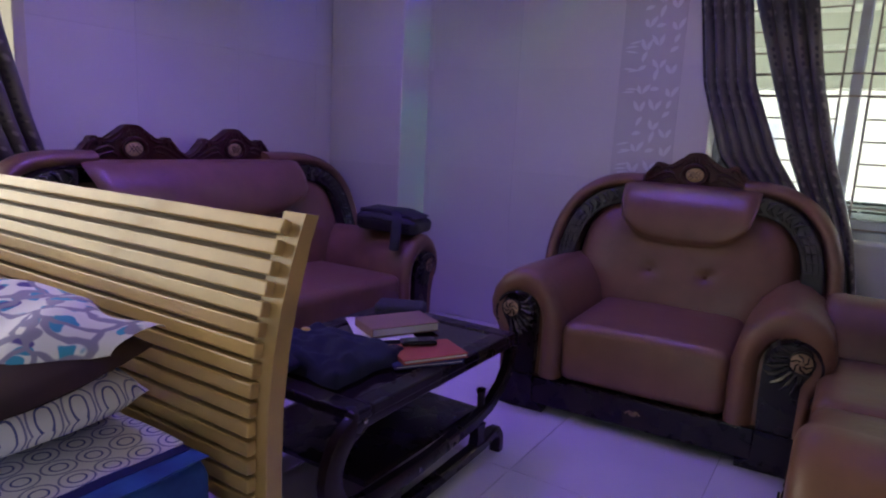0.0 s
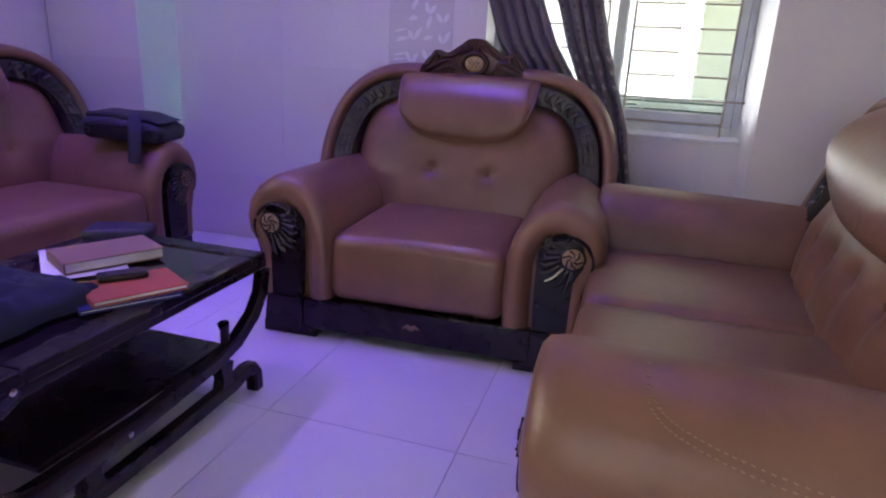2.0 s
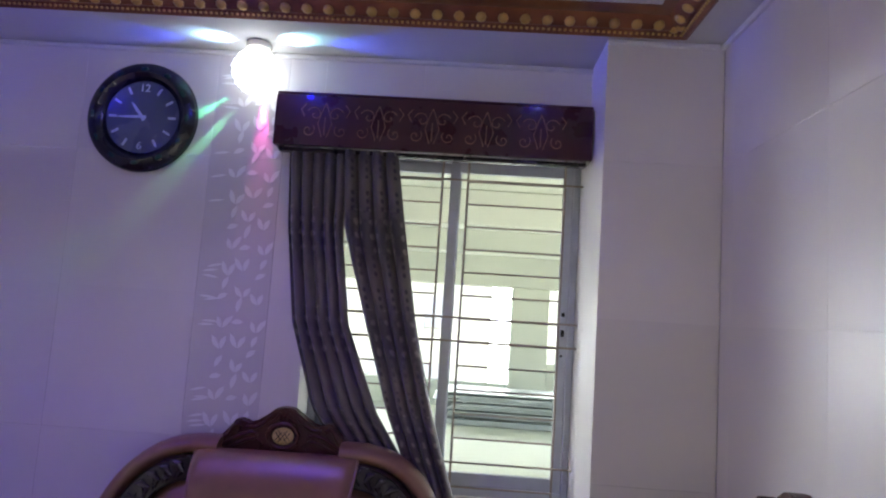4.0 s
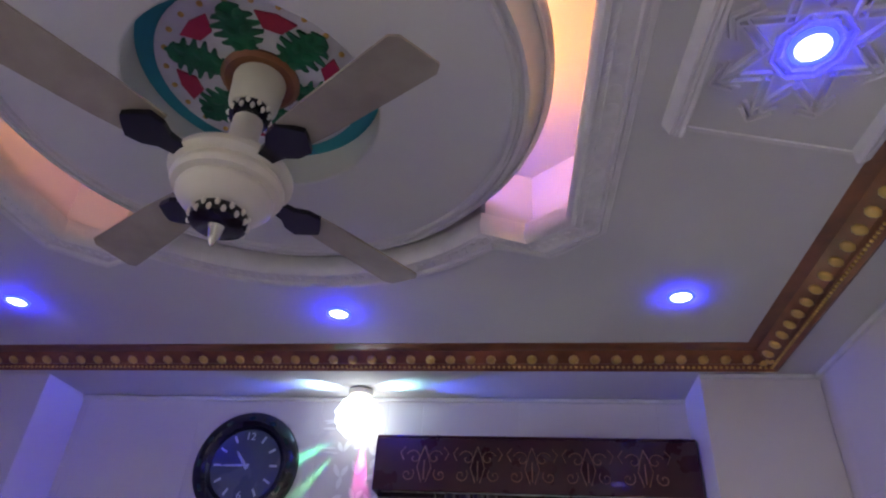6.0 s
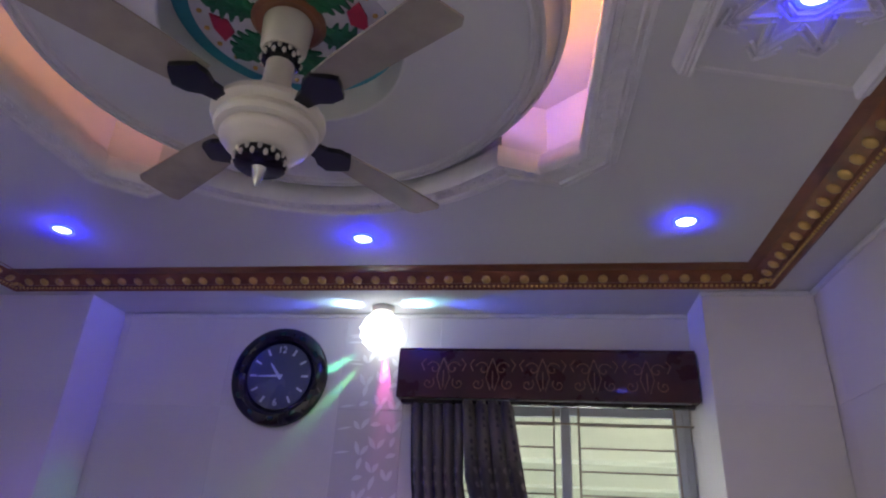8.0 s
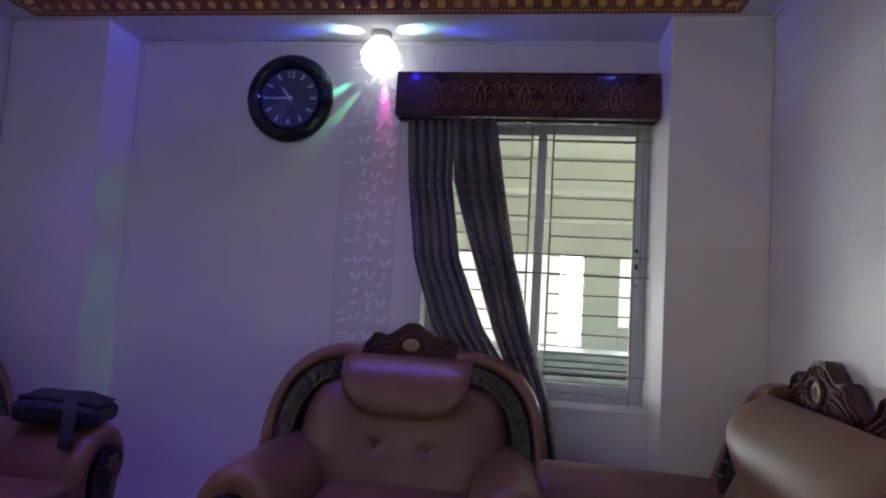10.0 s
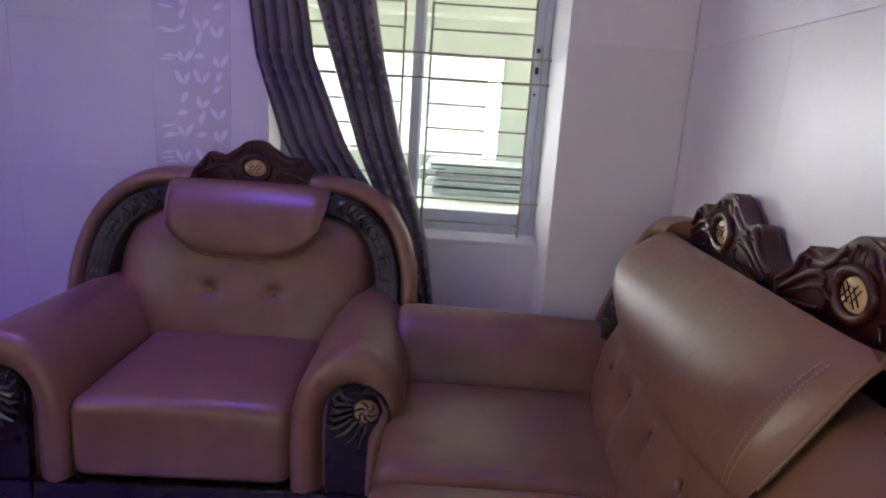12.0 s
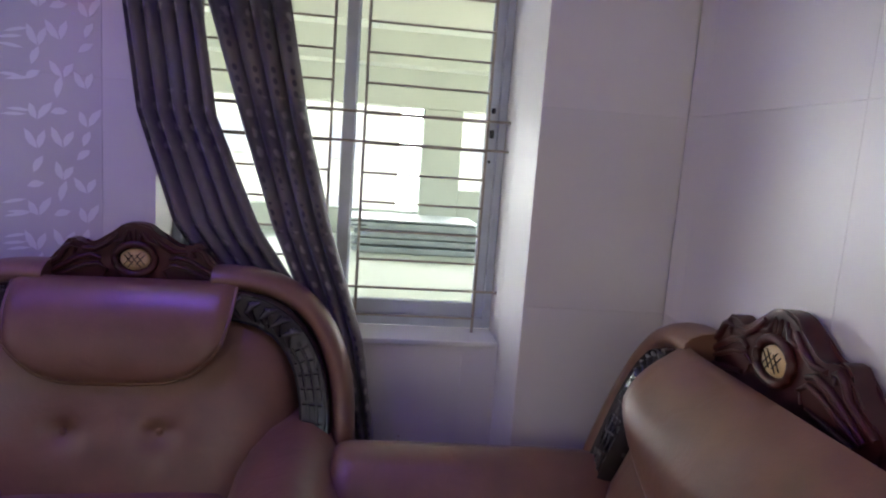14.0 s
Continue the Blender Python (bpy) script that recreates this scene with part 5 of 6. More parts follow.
p = part("cover_glass", lathe(bmesh.new(), [(0.001, 0.038), (0.18, 0.036), (0.18, 0.038), (0.001, 0.042)], 40, (0, 0, 0), "y"), M_PANE, clock, "clear cover glass", 40)
p.visible_shadow = False

# ---- party light ball ----
ball = thing("party_light", pose(-0.19, 3.838, 2.565), "glowing round party light hanging from the soffit by the window", "party light")
part("dome", lathe(bmesh.new(), [(0.001, -0.098), (0.035, -0.092), (0.065, -0.074), (0.087, -0.045), (0.098, -0.008), (0.096, 0.025), (0.082, 0.055), (0.055, 0.082), (0.001, 0.096)], 40), glow("white_party_glow", (0.95, 0.98, 1.0), 2.0), ball, "glowing faceted dome", 20)
part("base", lathe(bmesh.new(), [(0.001, 0.094), (0.05, 0.094), (0.056, 0.102), (0.056, 0.118), (0.001, 0.124)], 32), M_WHITE, ball, "white round base", 40)
bm = bmesh.new()
for j in range(4):
    for k in range(12):
        a, e = k * math.pi / 6 + 0.26 * (j % 2), radians(-60 + j * 22)
        blob(bm, (0.097 * math.cos(e) * math.cos(a), 0.097 * math.cos(e) * math.sin(a), 0.097 * math.sin(e)), (0.011, 0.011, 0.011), 8)
part("facets", bm, glow("pale_facets", (0.85, 0.95, 1.0), 2.2), ball, "small round lens facets", 60)
BP = Vector((-0.19, 3.838, 2.565))
for tgt, colour, e, cone in (((-0.62, 3.95, 2.30), (0.12, 1.0, 0.5), 44, 12), ((-0.55, 3.95, 2.12), (0.2, 1.0, 0.35), 40, 10), ((-0.75, 3.95, 2.46), (0.15, 0.9, 0.9), 7, 10),
                             ((-0.17, 3.95, 2.25), (1.0, 0.12, 0.65), 30, 24), ((-0.05, 3.80, 2.69), (0.35, 0.8, 1.0), 9, 70), ((-0.33, 3.80, 2.69), (0.35, 0.6, 1.0), 9, 70), ((0.45, 3.79, 2.69), (0.06, 0.12, 1.0), 11, 34), ((-0.85, 3.79, 2.69), (0.06, 0.10, 1.0), 10, 34), ((-1.70, 3.60, 2.35), (0.07, 0.05, 1.0), 11, 44), ((1.45, 3.64, 2.5), (0.07, 0.06, 1.0), 8, 30), ((-1.66, 3.78, 1.1), (0.2, 1.0, 0.95), 9, 20), ((-1.66, 3.80, 1.75), (0.2, 1.0, 0.75), 6, 12)):
    w = (Vector(tgt) - BP).normalized()
    start = BP + (w + Vector((0, 0.9, 0) if e > 12 else (0, 0, 0))).normalized() * 0.112
    lamp("party_beam", "SPOT", look(start, tgt), e * (0.5 if e > 12 else 1), colour, 0.008, cone=cone, blend=0.6)

# ---- veranda outside the north window ----
M_OUT = mat("sunlit_cream_paint", (0.76, 0.78, 0.69), 0.8, vary=0.06, scale=1.2, grain=30, bump=0.1)
bm = bmesh.new()
box(bm, -4, 6, YN + 0.3, 10.7, -0.2, 0.35)
structure("pavement", bm, M_OUT, "cream concrete veranda floor outside the window")
M_SHEET = mat("dull_zinc_sheet", (0.50, 0.54, 0.54), 0.5, 0.2, vary=0.15, scale=6, grain=60, bump=0.1)
ver = thing("veranda", Matrix(), "cream concrete veranda with columns, beams and a low wall", "veranda")
part("roof_slab", box(bmesh.new(), -4, 6, YN + 0.3, 10.5, 2.62, 2.8), M_OUT, ver, "concrete roof slab")
for y, z in ((6.4, 2.32), (8.2, 2.28), (9.9, 2.0)):
    part("beam", box(bmesh.new(), -4, 6, y, y + 0.28, z, 2.618, 0.01, 1), M_OUT, ver)
for x in (-2.2, 1.42, 4.4):
    part("column", box(bmesh.new(), x, x + 0.5, 9.88, 10.18, 0.352, 1.998, 0.012, 1), M_OUT, ver)
part("low_wall", box(bmesh.new(), -4, 1.418, 9.95, 10.1, 0.352, 0.69, 0.01, 1), M_OUT, ver)
part("low_wall", box(bmesh.new(), 1.922, 4.398, 9.95, 10.1, 0.352, 1.0, 0.01, 1), M_OUT, ver)
stack = thing("metal_sheet_stack", pose(1.34, 8.9, 0.351), "stack of grey metal sheets lying on the veranda", "sheet stack")
rs = random.Random(11)
zt = 0.0
for k in range(13):
    bm = bmesh.new()
    t = rs.choice((0.014, 0.02, 0.03))
    e = rs.uniform(-0.10, 0.10)
    box(bm, -0.72 + e + rs.uniform(-0.05, 0.05), 0.72 + e, -0.4 + rs.uniform(-0.04, 0.04), 0.4, zt, zt + t, 0.002, 1)
    part("sheet", bm, M_SHEET, stack)
    zt += t
    if k % 3 == 2:
        for x in (-0.5, 0.5):
            part("spacer", box(bmesh.new(), x - 0.02, x + 0.02, -0.34, 0.38, zt, zt + 0.02), M_SHEET, stack)
        zt += 0.02
for x, y, w, h, nm in ((-9, 30, 11, 16, "pale"), (5, 34, 12, 13, "cream")):
    house = thing("apartment_building", pose(x, y, -6), "pale distant apartment building with rows of windows", "building")
    part("wall", box(bmesh.new(), 0, w, 0, 8, 0, h), M_OUT, house)
    part("roof", box(bmesh.new(), -0.3, w + 0.3, -0.3, 8.3, h + 0.01, h + 0.4), M_CONC, house)
    for i in range(int(w / 2.4)):
        for j in range(int(h / 3)):
            bm = bmesh.new()
            box(bm, 0.8 + i * 2.4, 2.1 + i * 2.4, -0.06, -0.005, 1.0 + j * 3, 2.4 + j * 3)
            part("window", bm, M_ALU, house)
bm = bmesh.new()
box(bm, -90, 90, 70, 70.2, -6, 45)
structure("backdrop", bm, glow("hazy_bright_sky", (0.93, 0.97, 1.0), 9.0), "bright hazy sky far beyond the veranda")
bm = bmesh.new()
box(bm, -300, 300, -300, 300, -6.3, -6.0)
structure("ground", bm, M_CONC, "pale dusty ground")

# ---- bed ----
M_PINE = mat("golden_varnished_wood", (0.52, 0.35, 0.14), 0.30, vary=0.14, scale=5, grain=35, bump=0.10, coat=0.5)
bed = thing("bed", pose(0, 0, 0), "varnished wooden slatted bed with patterned blue bedding", "bed")
BX0, BX1 = -1.93, -0.30


def board_y(z):
    """How far the sleigh-shaped headboard leans away with height."""
    return 1.34 + 0.112 * max(0, (z - 0.42) / 0.56) ** 2.2


for x0, x1 in ((BX0, BX0 + 0.045), (BX1 - 0.04, BX1 + 0.03)):
    zs = [0.0, 0.2, 0.42, 0.55, 0.68, 0.78, 0.87, 0.93, 0.985]
    rings = []
    for z in zs:
        y = board_y(z)
        t = 0.046 if z < 0.9 else 0.042
        rings.append([(x0, y + 0.01, z), (x1, y + 0.01, z), (x1, y + 0.01 + t, z - 0.006), (x0, y + 0.01 + t, z - 0.006)])
    part("post", loft(bmesh.new(), rings), M_PINE, bed, "curved varnished post", 30)
ns = 15
for k in range(ns):
    z = 0.30 + (0.975 - 0.30) * (k + 0.5) / ns
    h = (0.975 - 0.30) / ns
    y = board_y(z)
    lean = (board_y(z + 0.02) - board_y(z - 0.02)) / 0.04
    bm = bmesh.new()
    box(bm, BX0 + 0.005, BX1, -0.013, 0.013, -h / 2 + 0.006, h / 2 - 0.004, 0.004, 2)
    R = Matrix.Rotation(-math.atan(lean), 3, "X")
    for v in bm.verts:
        c = v.co.copy()
        yz = R @ Vector((0, c.y, c.z))
        v.co = Vector((c.x, y + yz.y - 0.006, z + yz.z))
    part("slat", bm, M_PINE, bed, "golden varnished slat")
# backing sheet added behind the slats, gap shade put into its dark colour
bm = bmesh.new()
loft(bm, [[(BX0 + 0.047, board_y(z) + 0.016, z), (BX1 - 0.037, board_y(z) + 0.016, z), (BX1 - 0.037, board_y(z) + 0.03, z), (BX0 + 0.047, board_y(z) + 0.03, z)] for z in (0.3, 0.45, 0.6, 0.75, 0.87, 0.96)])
part("back_board", bm, mat("shadowed_wood", (0.16, 0.09, 0.035), 0.5, vary=0.2), bed, "added backing board, dark for the shade between the slats")
for x in (BX0, BX1 - 0.03):
    part("side_rail", box(bmesh.new(), x, x + 0.03, -0.62, 1.31, 0.16, 0.34, 0.006), M_PINE, bed)
part("foot_board", box(bmesh.new(), BX0, BX1, -0.66, -0.625, 0.0, 0.42, 0.008), M_PINE, bed)


def ring_cloth(name, white, blue, scale):
    """Printed cotton: overlapping rings in blue on a pale ground."""
    m = mat(name, white, 0.85, vary=0.03, scale=5, grain=500, bump=0.2)
    nt = m.node_tree
    n, l = nt.nodes, nt.links
    tc = n.new("ShaderNodeTexCoord")
    b = n["Principled BSDF"]
    src = b.inputs["Base Color"].links[0].from_socket
    mp = n.new("ShaderNodeVectorMath")
    mp.operation = "MULTIPLY"
    mp.inputs[1].default_value = (scale, scale, 0)
    l.new(tc.outputs["Object"], mp.inputs[0])
    fr = n.new("ShaderNodeVectorMath")
    fr.operation = "FRACTION"
    l.new(mp.outputs[0], fr.inputs[0])
    sub = n.new("ShaderNodeVectorMath")
    sub.operation = "SUBTRACT"
    sub.inputs[1].default_value = (0.5, 0.5, 0)
    l.new(fr.outputs[0], sub.inputs[0])
    ln = n.new("ShaderNodeVectorMath")
    ln.operation = "LENGTH"
    l.new(sub.outputs[0], ln.inputs[0])
    cr = n.new("ShaderNodeValToRGB")
    cr.color_ramp.interpolation = "CONSTANT"
    e = cr.color_ramp.elements
    e[0].position, e[0].color = 0.0, (0, 0, 0, 1)
    e[1].position, e[1].color = 0.20, (1, 1, 1, 1)
    for q, c in ((0.26, 0), (0.42, 0.8), (0.48, 0)):
        k = e.new(q)
        k.color = (c, c, c, 1)
    l.new(ln.outputs["Value"], cr.inputs["Fac"])
    mx = n.new("ShaderNodeMix")
    mx.data_type = "RGBA"
    l.new(src, mx.inputs["A"])
    mx.inputs["B"].default_value = (*blue, 1)
    l.new(cr.outputs["Color"], mx.inputs["Factor"])
    l.new(mx.outputs["Result"], b.inputs["Base Color"])
    return m


def leaf_cloth(name):
    """Printed cotton: pale ground with blue and grey drops and curls."""
    m = mat(name, (0.80, 0.81, 0.83), 0.85, vary=0.03, scale=5, grain=500, bump=0.2)
    nt = m.node_tree
    n, l = nt.nodes, nt.links
    tc = n.new("ShaderNodeTexCoord")
    b = n["Principled BSDF"]
    cur = b.inputs["Base Color"].links[0].from_socket
    for sc, lo, hi, colour, feat in ((16, 0.30, 0.34, (0.05, 0.32, 0.55), "F1"), (11, 0.24, 0.28, (0.10, 0.08, 0.32), "F1"), (9, 0.05, 0.08, (0.28, 0.27, 0.42), "EDGE")):
        nz = n.new("ShaderNodeTexNoise")
        nz.inputs["Scale"].default_value = 7
        ad = n.new("ShaderNodeVectorMath")
        ad.operation = "MULTIPLY_ADD"
        l.new(nz.outputs["Color"], ad.inputs[0])
        ad.inputs[1].default_value = (0.16, 0.16, 0.16)
        l.new(tc.outputs["Object"], ad.inputs[2])
        l.new(tc.outputs["Object"], nz.inputs["Vector"])
        vo = n.new("ShaderNodeTexVoronoi")
        vo.feature = "F1" if feat == "F1" else "DISTANCE_TO_EDGE"
        vo.inputs["Scale"].default_value = sc
        l.new(ad.outputs[0], vo.inputs["Vector"])
        mr = n.new("ShaderNodeMapRange")
        mr.inputs["From Min"].default_value, mr.inputs["From Max"].default_value = lo, hi
        mr.inputs["To Min"].default_value, mr.inputs["To Max"].default_value = 1, 0
        l.new(vo.outputs["Distance"], mr.inputs["Value"])
        mx = n.new("ShaderNodeMix")
        mx.data_type = "RGBA"
        l.new(cur, mx.inputs["A"])
        mx.inputs["B"].default_value = (*colour, 1)
        l.new(mr.outputs["Result"], mx.inputs["Factor"])
        cur = mx.outputs["Result"]
    l.new(cur, b.inputs["Base Color"])
    return m


M_RING = ring_cloth("ring_print_cotton", (0.76, 0.77, 0.84), (0.08, 0.10, 0.36), 14)
M_LEAFCLOTH = leaf_cloth("leaf_print_cotton")
M_BLUECLOTH = mat("blue_striped_cotton", (0.03, 0.12, 0.50), 0.85, vary=0.3, scale=8, grain=400, bump=0.25, second=(0.012, 0.035, 0.22))
# brown stands in for the shade on the pillow's side
M_SHADECLOTH = mat("shaded_side_cotton", (0.045, 0.022, 0.02), 0.9, vary=0.25, scale=9, grain=400, bump=0.25)
M_NAVY = mat("navy_border_cotton", (0.012, 0.015, 0.14), 0.85, vary=0.2, scale=8, grain=400, bump=0.25)
mattress = thing("mattress", Matrix(), "mattress under a blue and white ring-print sheet", "mattress")
bm = bmesh.new()
box(bm, BX0 + 0.035, BX1 - 0.035, -0.62, 1.27, 0.26, 0.455, 0.05, 4)
part("body", bm, M_BLUECLOTH, mattress, "", 60)


def sheet_piece(name, x0, x1, y0, y1, z, material, parent, label, amp=0.006):
    bm = bmesh.new()
    nx, ny = 24, 30
    def f(u, v):
        x, y = x0 + (x1 - x0) * (u + 1) / 2, y0 + (y1 - y0) * v
        return (x, y, z + amp * noise.noise(Vector((x * 7, y * 7, 1))))
    closed_grid(bm, nx, ny, f, lambda u, v: (f(u, v)[0], f(u, v)[1], f(u, v)[2] - 0.006))
    return part(name, bm, material, parent, label, 80)


sheet_piece("sheet_field", BX0 + 0.1, -0.43, -0.6, 1.255, 0.464, M_RING, mattress, "ring-print cotton field")
sheet_piece("sheet_border", -0.428, -0.397, -0.6, 1.25, 0.464, M_NAVY, mattress, "navy border stripe")
sheet_piece("sheet_edge", -0.395, -0.337, -0.6, 1.25, 0.464, M_BLUECLOTH, mattress, "bright blue striped edge")


def pillow(name, m, sx, sy, sz, material, label, seed):
    ob = thing(name, m, label, "pillow")
    def f(u, v, s=1):
        a, b2 = u, v * 2 - 1
        e = max(0, (1 - abs(a) ** 3.2) * (1 - abs(b2) ** 3.2)) ** 0.55
        w = noise.noise(Vector((a * 2.2 + seed, b2 * 2.2, seed)))
        return (sx * a * (1 - 0.06 * b2 * b2), sy * b2 * (1 - 0.06 * a * a), s * sz * e * (1 + 0.18 * w))
    bm = bmesh.new()
    closed_grid(bm, 30, 24, f, lambda u, v: f(u, v, -0.8))
    part("cover", bm, material, ob, "", 80)
    return ob


low = pillow("pillow", pose(-0.865, 1.03, 0.552, 0, 0, 4), 0.335, 0.22, 0.095, M_RING, "blue and white ring-print pillow lying on the sheet", 1)
cover = low.children[0].data
cover.materials.append(M_BLUECLOTH)
for p in cover.polygons:
    if -0.3 < p.center.x < 0.255:
        p.material_index = 1
# the lower pillow's shaded side, added as a pillow with shade as its colour
pillow("pillow", pose(-0.89, 1.04, 0.655, 8, 4, 8), 0.37, 0.205, 0.055, M_SHADECLOTH, "shaded pillow side built as a dark brown pillow, half covered by a printed cloth", 4)
throw = thing("printed_cloth", pose(-0.96, 1.04, 0.668, 8, 3, 8), "white cloth with blue leaf print thrown over the pillows", "cloth")


def throw_face(u, v, d=0.0):
    cut = max(0.0, (u - 0.3) / 0.7)
    x, y = u * 0.42, 0.2 + (-0.25 + 0.30 * cut ** 1.2 - 0.2) * (1 - v)
    r = max(0, (1 - abs(u) ** 4 * 0.8) * (1 - abs(v * 2 - 1) ** 4 * 0.8))
    fold = 0.012 * math.sin(x * 26 + y * 14) + 0.02 * noise.noise(Vector((x * 7, y * 9, 2)))
    droop = 0.22 * max(0, 0.35 - v) * 2.2 * min(1, max(0, 0.9 - u))
    return (x, y + 0.025 * math.sin(u * 7), 0.075 * r ** 0.5 + 0.6 * fold - droop - d)


bm = bmesh.new()
closed_grid(bm, 40, 28, throw_face, lambda u, v: throw_face(u, v, 0.008))
part("cloth", bm, M_LEAFCLOTH, throw, "", 80)

# ---- west window with its curtain ----
window_2 = tagged(new("window_2"), "bright window with cream frame in the side wall", "window", kind="structure")
bm = bmesh.new()
y0, y1, z0, z1 = WWIN
box(bm, XW - 0.16, XW + 0.012, y0, y0 + 0.05, z0, z1, 0.004, 1)
box(bm, XW - 0.16, XW + 0.012, y1 - 0.05, y1, z0, z1, 0.004, 1)
box(bm, XW - 0.16, XW + 0.012, y0 + 0.05, y1 - 0.05, z0, z0 + 0.05, 0.004, 1)
box(bm, XW - 0.16, XW + 0.012, y0 + 0.05, y1 - 0.05, z1 - 0.05, z1, 0.004, 1)
box(bm, XW - 0.10, XW - 0.06, (y0 + y1) / 2 - 0.025, (y0 + y1) / 2 + 0.025, z0 + 0.051, z1 - 0.051, 0.004, 1)
part("window_frame", bm, M_CREAM, window_2, "cream painted frame")
p = part("pane", box(bmesh.new(), XW - 0.083, XW - 0.077, y0 + 0.051, y1 - 0.051, z0 + 0.051, z1 - 0.051), M_PANE, window_2, "clear glass pane")
p.visible_shadow = False
mW = Matrix.Translation((XW + 3.95, 0.83, 0)) @ Matrix.Rotation(radians(90), 4, "Z")
curtain("curtain", [(z, x + 0.2) for z, x in LB], [(z, x + 0.28) for z, x in RB], 0.06, 2.26, 3.885, 4, "grey-brown curtain swept aside at the side window", 0.6, mW)

# ---- leaf motif on the tile strip ----
M_LEAFW = mat("pale_leaf_glaze", (0.86, 0.85, 0.86), 0.12, vary=0.03, bump=0.0)
M_STRIP = mat("mauve_glaze_tile", (0.65, 0.612, 0.622), 0.22, vary=0.05, scale=3, bump=0.03)
TW = 0.008


def leaf_mesh(L, w):
    bm = bmesh.new()
    pts = [(0, 0), (L * 0.3, w * 0.9), (L * 0.6, w), (L, 0.12 * w), (L * 0.7, -w * 0.55), (L * 0.3, -w * 0.5)]
    loft(bm, [[(x, y, z) for x, y in pts] for z in (0.0, 0.0012)])
    me = bpy.data.meshes.new("leaf")
    bmesh.ops.recalc_face_normals(bm, faces=bm.faces)
    bm.to_mesh(me)
    bm.free()
    me.materials.append(M_LEAFW)
    return me


# ---- tiles of floor and walls, and leaf motifs, last ----
def split(rects, hole):
    hx0, hx1, hz0, hz1 = hole
    out = []
    for a, b, c, d in rects:
        if b <= hx0 or a >= hx1 or d <= hz0 or c >= hz1:
            out.append((a, b, c, d))
            continue
        if a < hx0:
            out.append((a, hx0, c, d))
        if b > hx1:
            out.append((hx1, b, c, d))
        m0, m1 = max(a, hx0), min(b, hx1)
        if c < hz0:
            out.append((m0, m1, c, hz0))
        if d > hz1:
            out.append((m0, m1, hz1, d))
    return [r for r in out if r[1] - r[0] > 0.012 and r[3] - r[2] > 0.012]


def lines(lo, hi, anchor, step):
    k = math.ceil((lo - anchor) / step - 1e-6)
    out = [lo]
    while anchor + k * step < hi - 0.015:
        v = anchor + k * step
        if v > lo + 0.015:
            out.append(v)
        k += 1
    return out + [hi]


def tiles(parent, us, vs, place, material, hole=None, joint=0.0004, strip=None):
    rects = [(a, b, c, d) for a, b in zip(us, us[1:]) for c, d in zip(vs, vs[1:])]
    if hole:
        rects = split(rects, hole)
    cache = {}
    for a, b, c, d in rects:
        w, h = round(b - a - 2 * joint, 4), round(d - c - 2 * joint, 4)
        mt = M_STRIP if strip and a >= strip[0] - 0.01 and b <= strip[1] + 0.01 else material
        key = (w, h, mt.name)
        if key not in cache:
            bm = bmesh.new()
            t = 0.0062
            e = 0.0004
            loft(bm, [[(-w / 2, -h / 2, 0), (w / 2, -h / 2, 0), (w / 2, h / 2, 0), (-w / 2, h / 2, 0)], [(-w / 2, -h / 2, t - e), (w / 2, -h / 2, t - e), (w / 2, h / 2, t - e), (-w / 2, h / 2, t - e)],
                      [(-w / 2 + e, -h / 2 + e, t), (w / 2 - e, -h / 2 + e, t), (w / 2 - e, h / 2 - e, t), (-w / 2 + e, h / 2 - e, t)]])
            bmesh.ops.recalc_face_normals(bm, faces=bm.faces)
            me = bpy.data.meshes.new("tile")
            bm.to_mesh(me)
            bm.free()
            me.materials.append(mt)
            cache[key] = me
        ob = new("tile", cache[key])
        ob.parent = parent
        ob.matrix_world = place((a + b) / 2, (c + d) / 2)


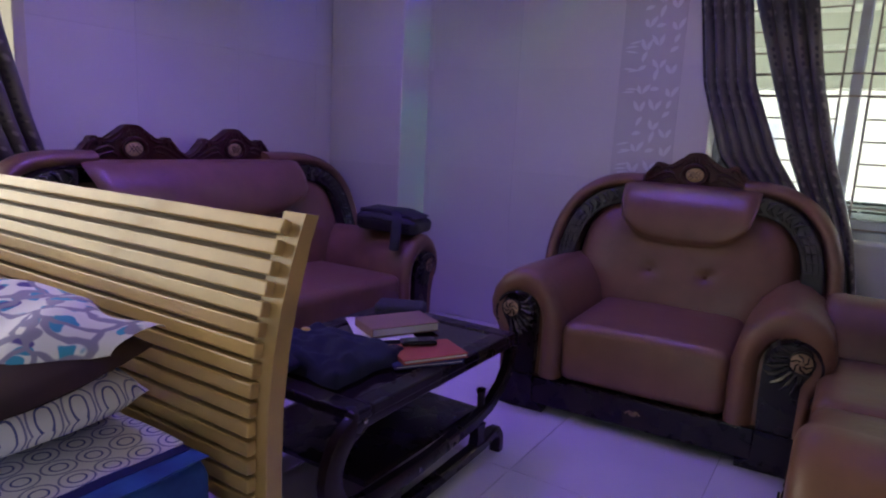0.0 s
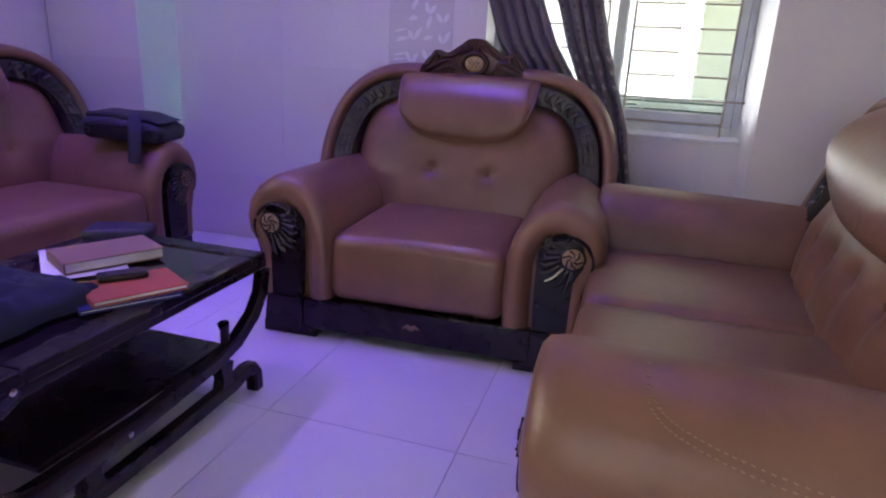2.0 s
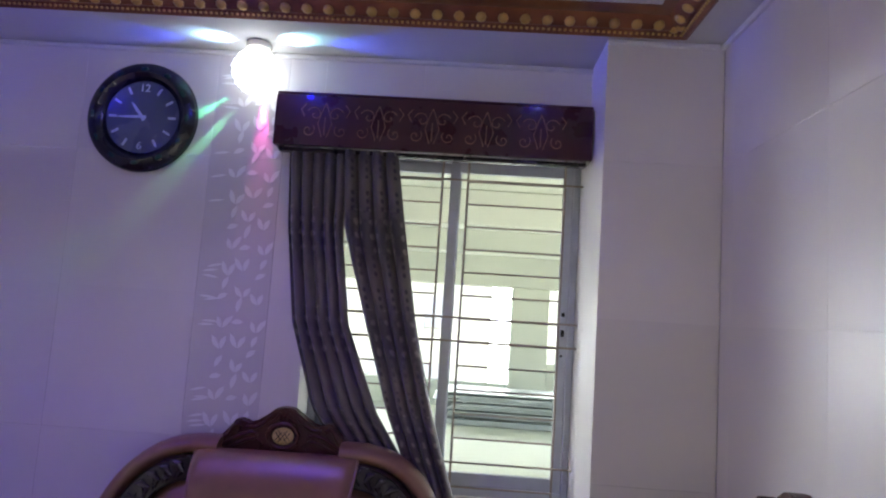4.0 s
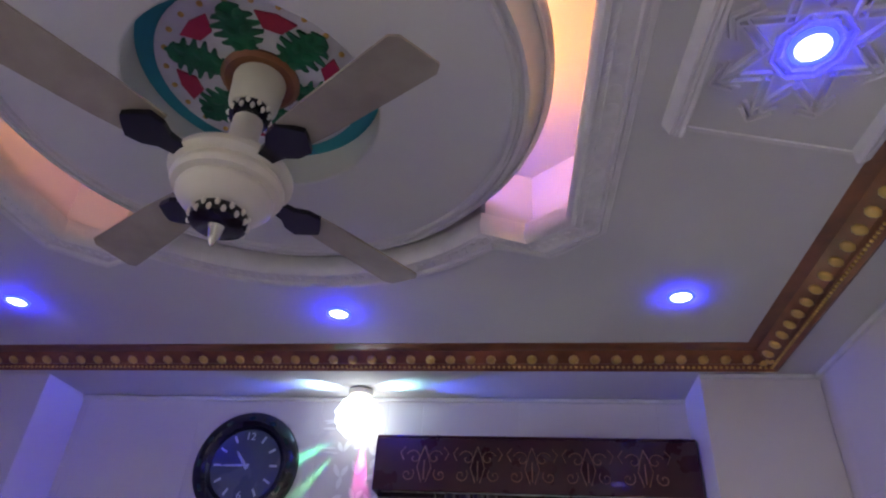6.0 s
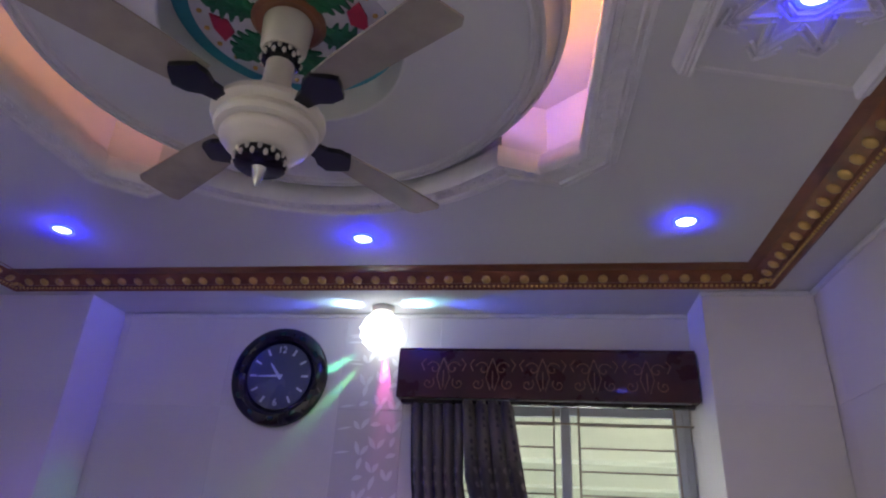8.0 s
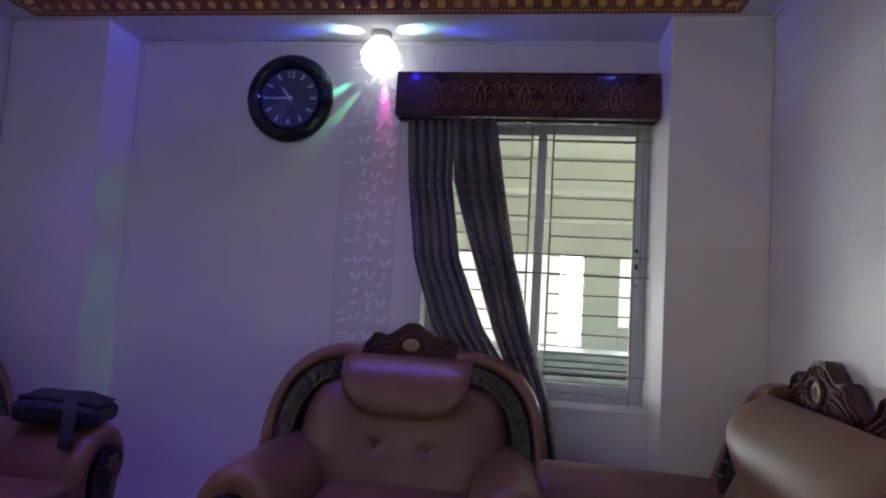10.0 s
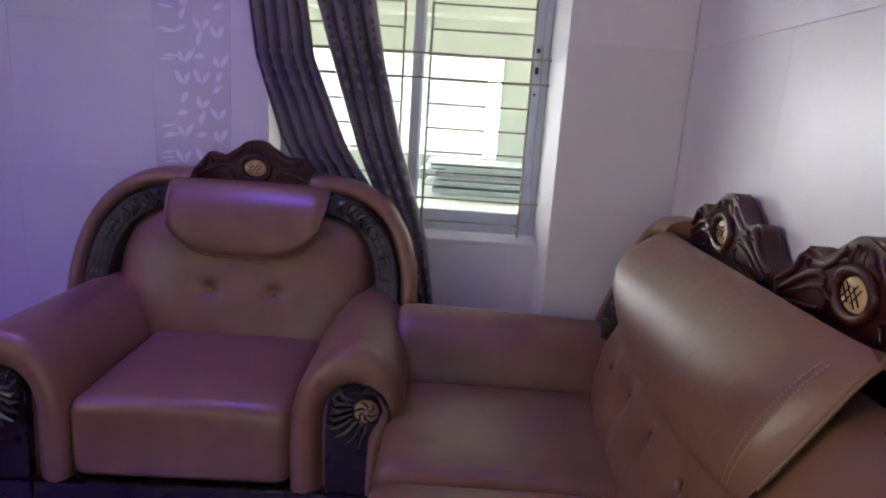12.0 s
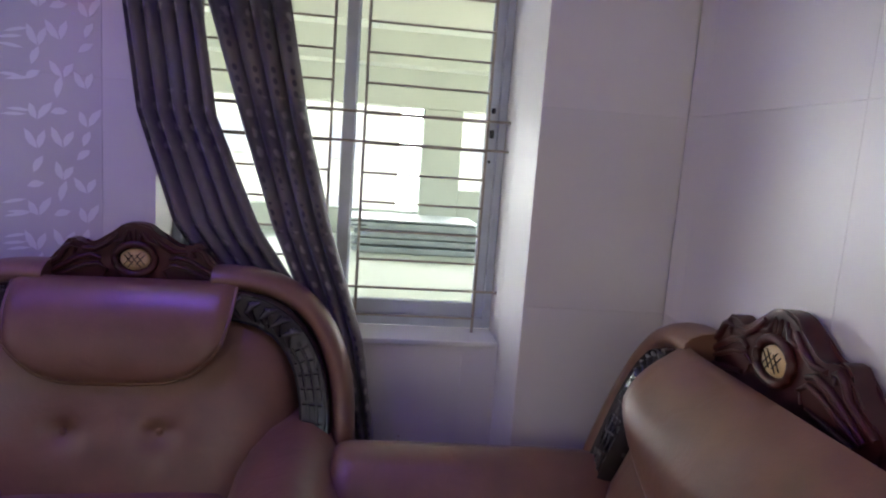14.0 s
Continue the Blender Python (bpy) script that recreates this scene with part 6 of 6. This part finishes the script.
ZJ = lines(0.006, ZS, 1.592, 0.61)
tiles(floor, lines(XW, XE, 0.463, 0.612), lines(YS, YN, 2.378, 0.612), lambda u, v: pose(u, v, -0.0062), M_FLOOR, joint=0.0014)
un = lines(-1.66, -0.40, -0.40, 0.61)[:-1] + [-0.40, -0.075] + lines(-0.075, WIN[1], -0.075, 0.61)[1:]
tiles(wall_north, un, ZJ, lambda u, v: pose(u, YN, v, 90), M_WALL, (WIN[0], WIN[1], WIN[2] - 0.02, WIN[3]), strip=(-0.40, -0.075))
tiles(wall_east, lines(YS, 3.64, 2.93, 0.61), ZJ, lambda u, v: pose(XE, u, v, 90, 0, -90), M_WALL)
tiles(wall_west, lines(YS, 3.655, 2.9, 0.61), ZJ, lambda u, v: pose(XW, u, v, 90, 0, 90), M_WALL, (WWIN[0], WWIN[1], WWIN[2], WWIN[3]))
tiles(col_ne, [WIN[1], XE - 0.0075], ZJ, lambda u, v: pose(u, 3.648, v, 90), M_WALL)
tiles(col_nw, [XW + 0.0075, -1.66], ZJ, lambda u, v: pose(u, 3.665, v, 90), M_WALL)
rng = random.Random(7)
meshes = [leaf_mesh(0.062, 0.0145), leaf_mesh(0.072, 0.015), leaf_mesh(0.054, 0.0145)]
dash = leaf_mesh(0.078, 0.007)


def lay_leaf(me, x, z, ang):
    ob = new("leaf", me)
    ob.parent = wall_north
    ob.matrix_world = pose(x, YN - 0.0063, z, 90) @ pose(0, 0, 0, 0, 0, ang)


# sprigs of upright leaf pairs, single leaves between them, brush strokes along one side
for k in range(18):
    z0 = 0.70 + k * 0.108
    for col in range(3):
        x0 = -0.268 + col * 0.074 + rng.uniform(-0.008, 0.008)
        z = z0 + (0.0, 0.018, -0.016)[col] + rng.uniform(-0.01, 0.01)
        if (k + col) % 3 < 2:
            lay_leaf(meshes[k % 3], x0 + 0.002, z, 62 + rng.uniform(-12, 10))
            lay_leaf(meshes[(k + 1) % 3], x0 - 0.002, z, 116 + rng.uniform(-10, 12))
        else:
            lay_leaf(meshes[2], x0 - 0.03, z, rng.uniform(5, 40))
            lay_leaf(meshes[col], x0 - 0.01, z + 0.045, rng.uniform(55, 80))
    for q in range(rng.choice((0, 1, 2, 3))):
        lay_leaf(dash, -0.392 + rng.uniform(0, 0.03), z0 + q * rng.uniform(0.014, 0.022), rng.uniform(-8, 14))
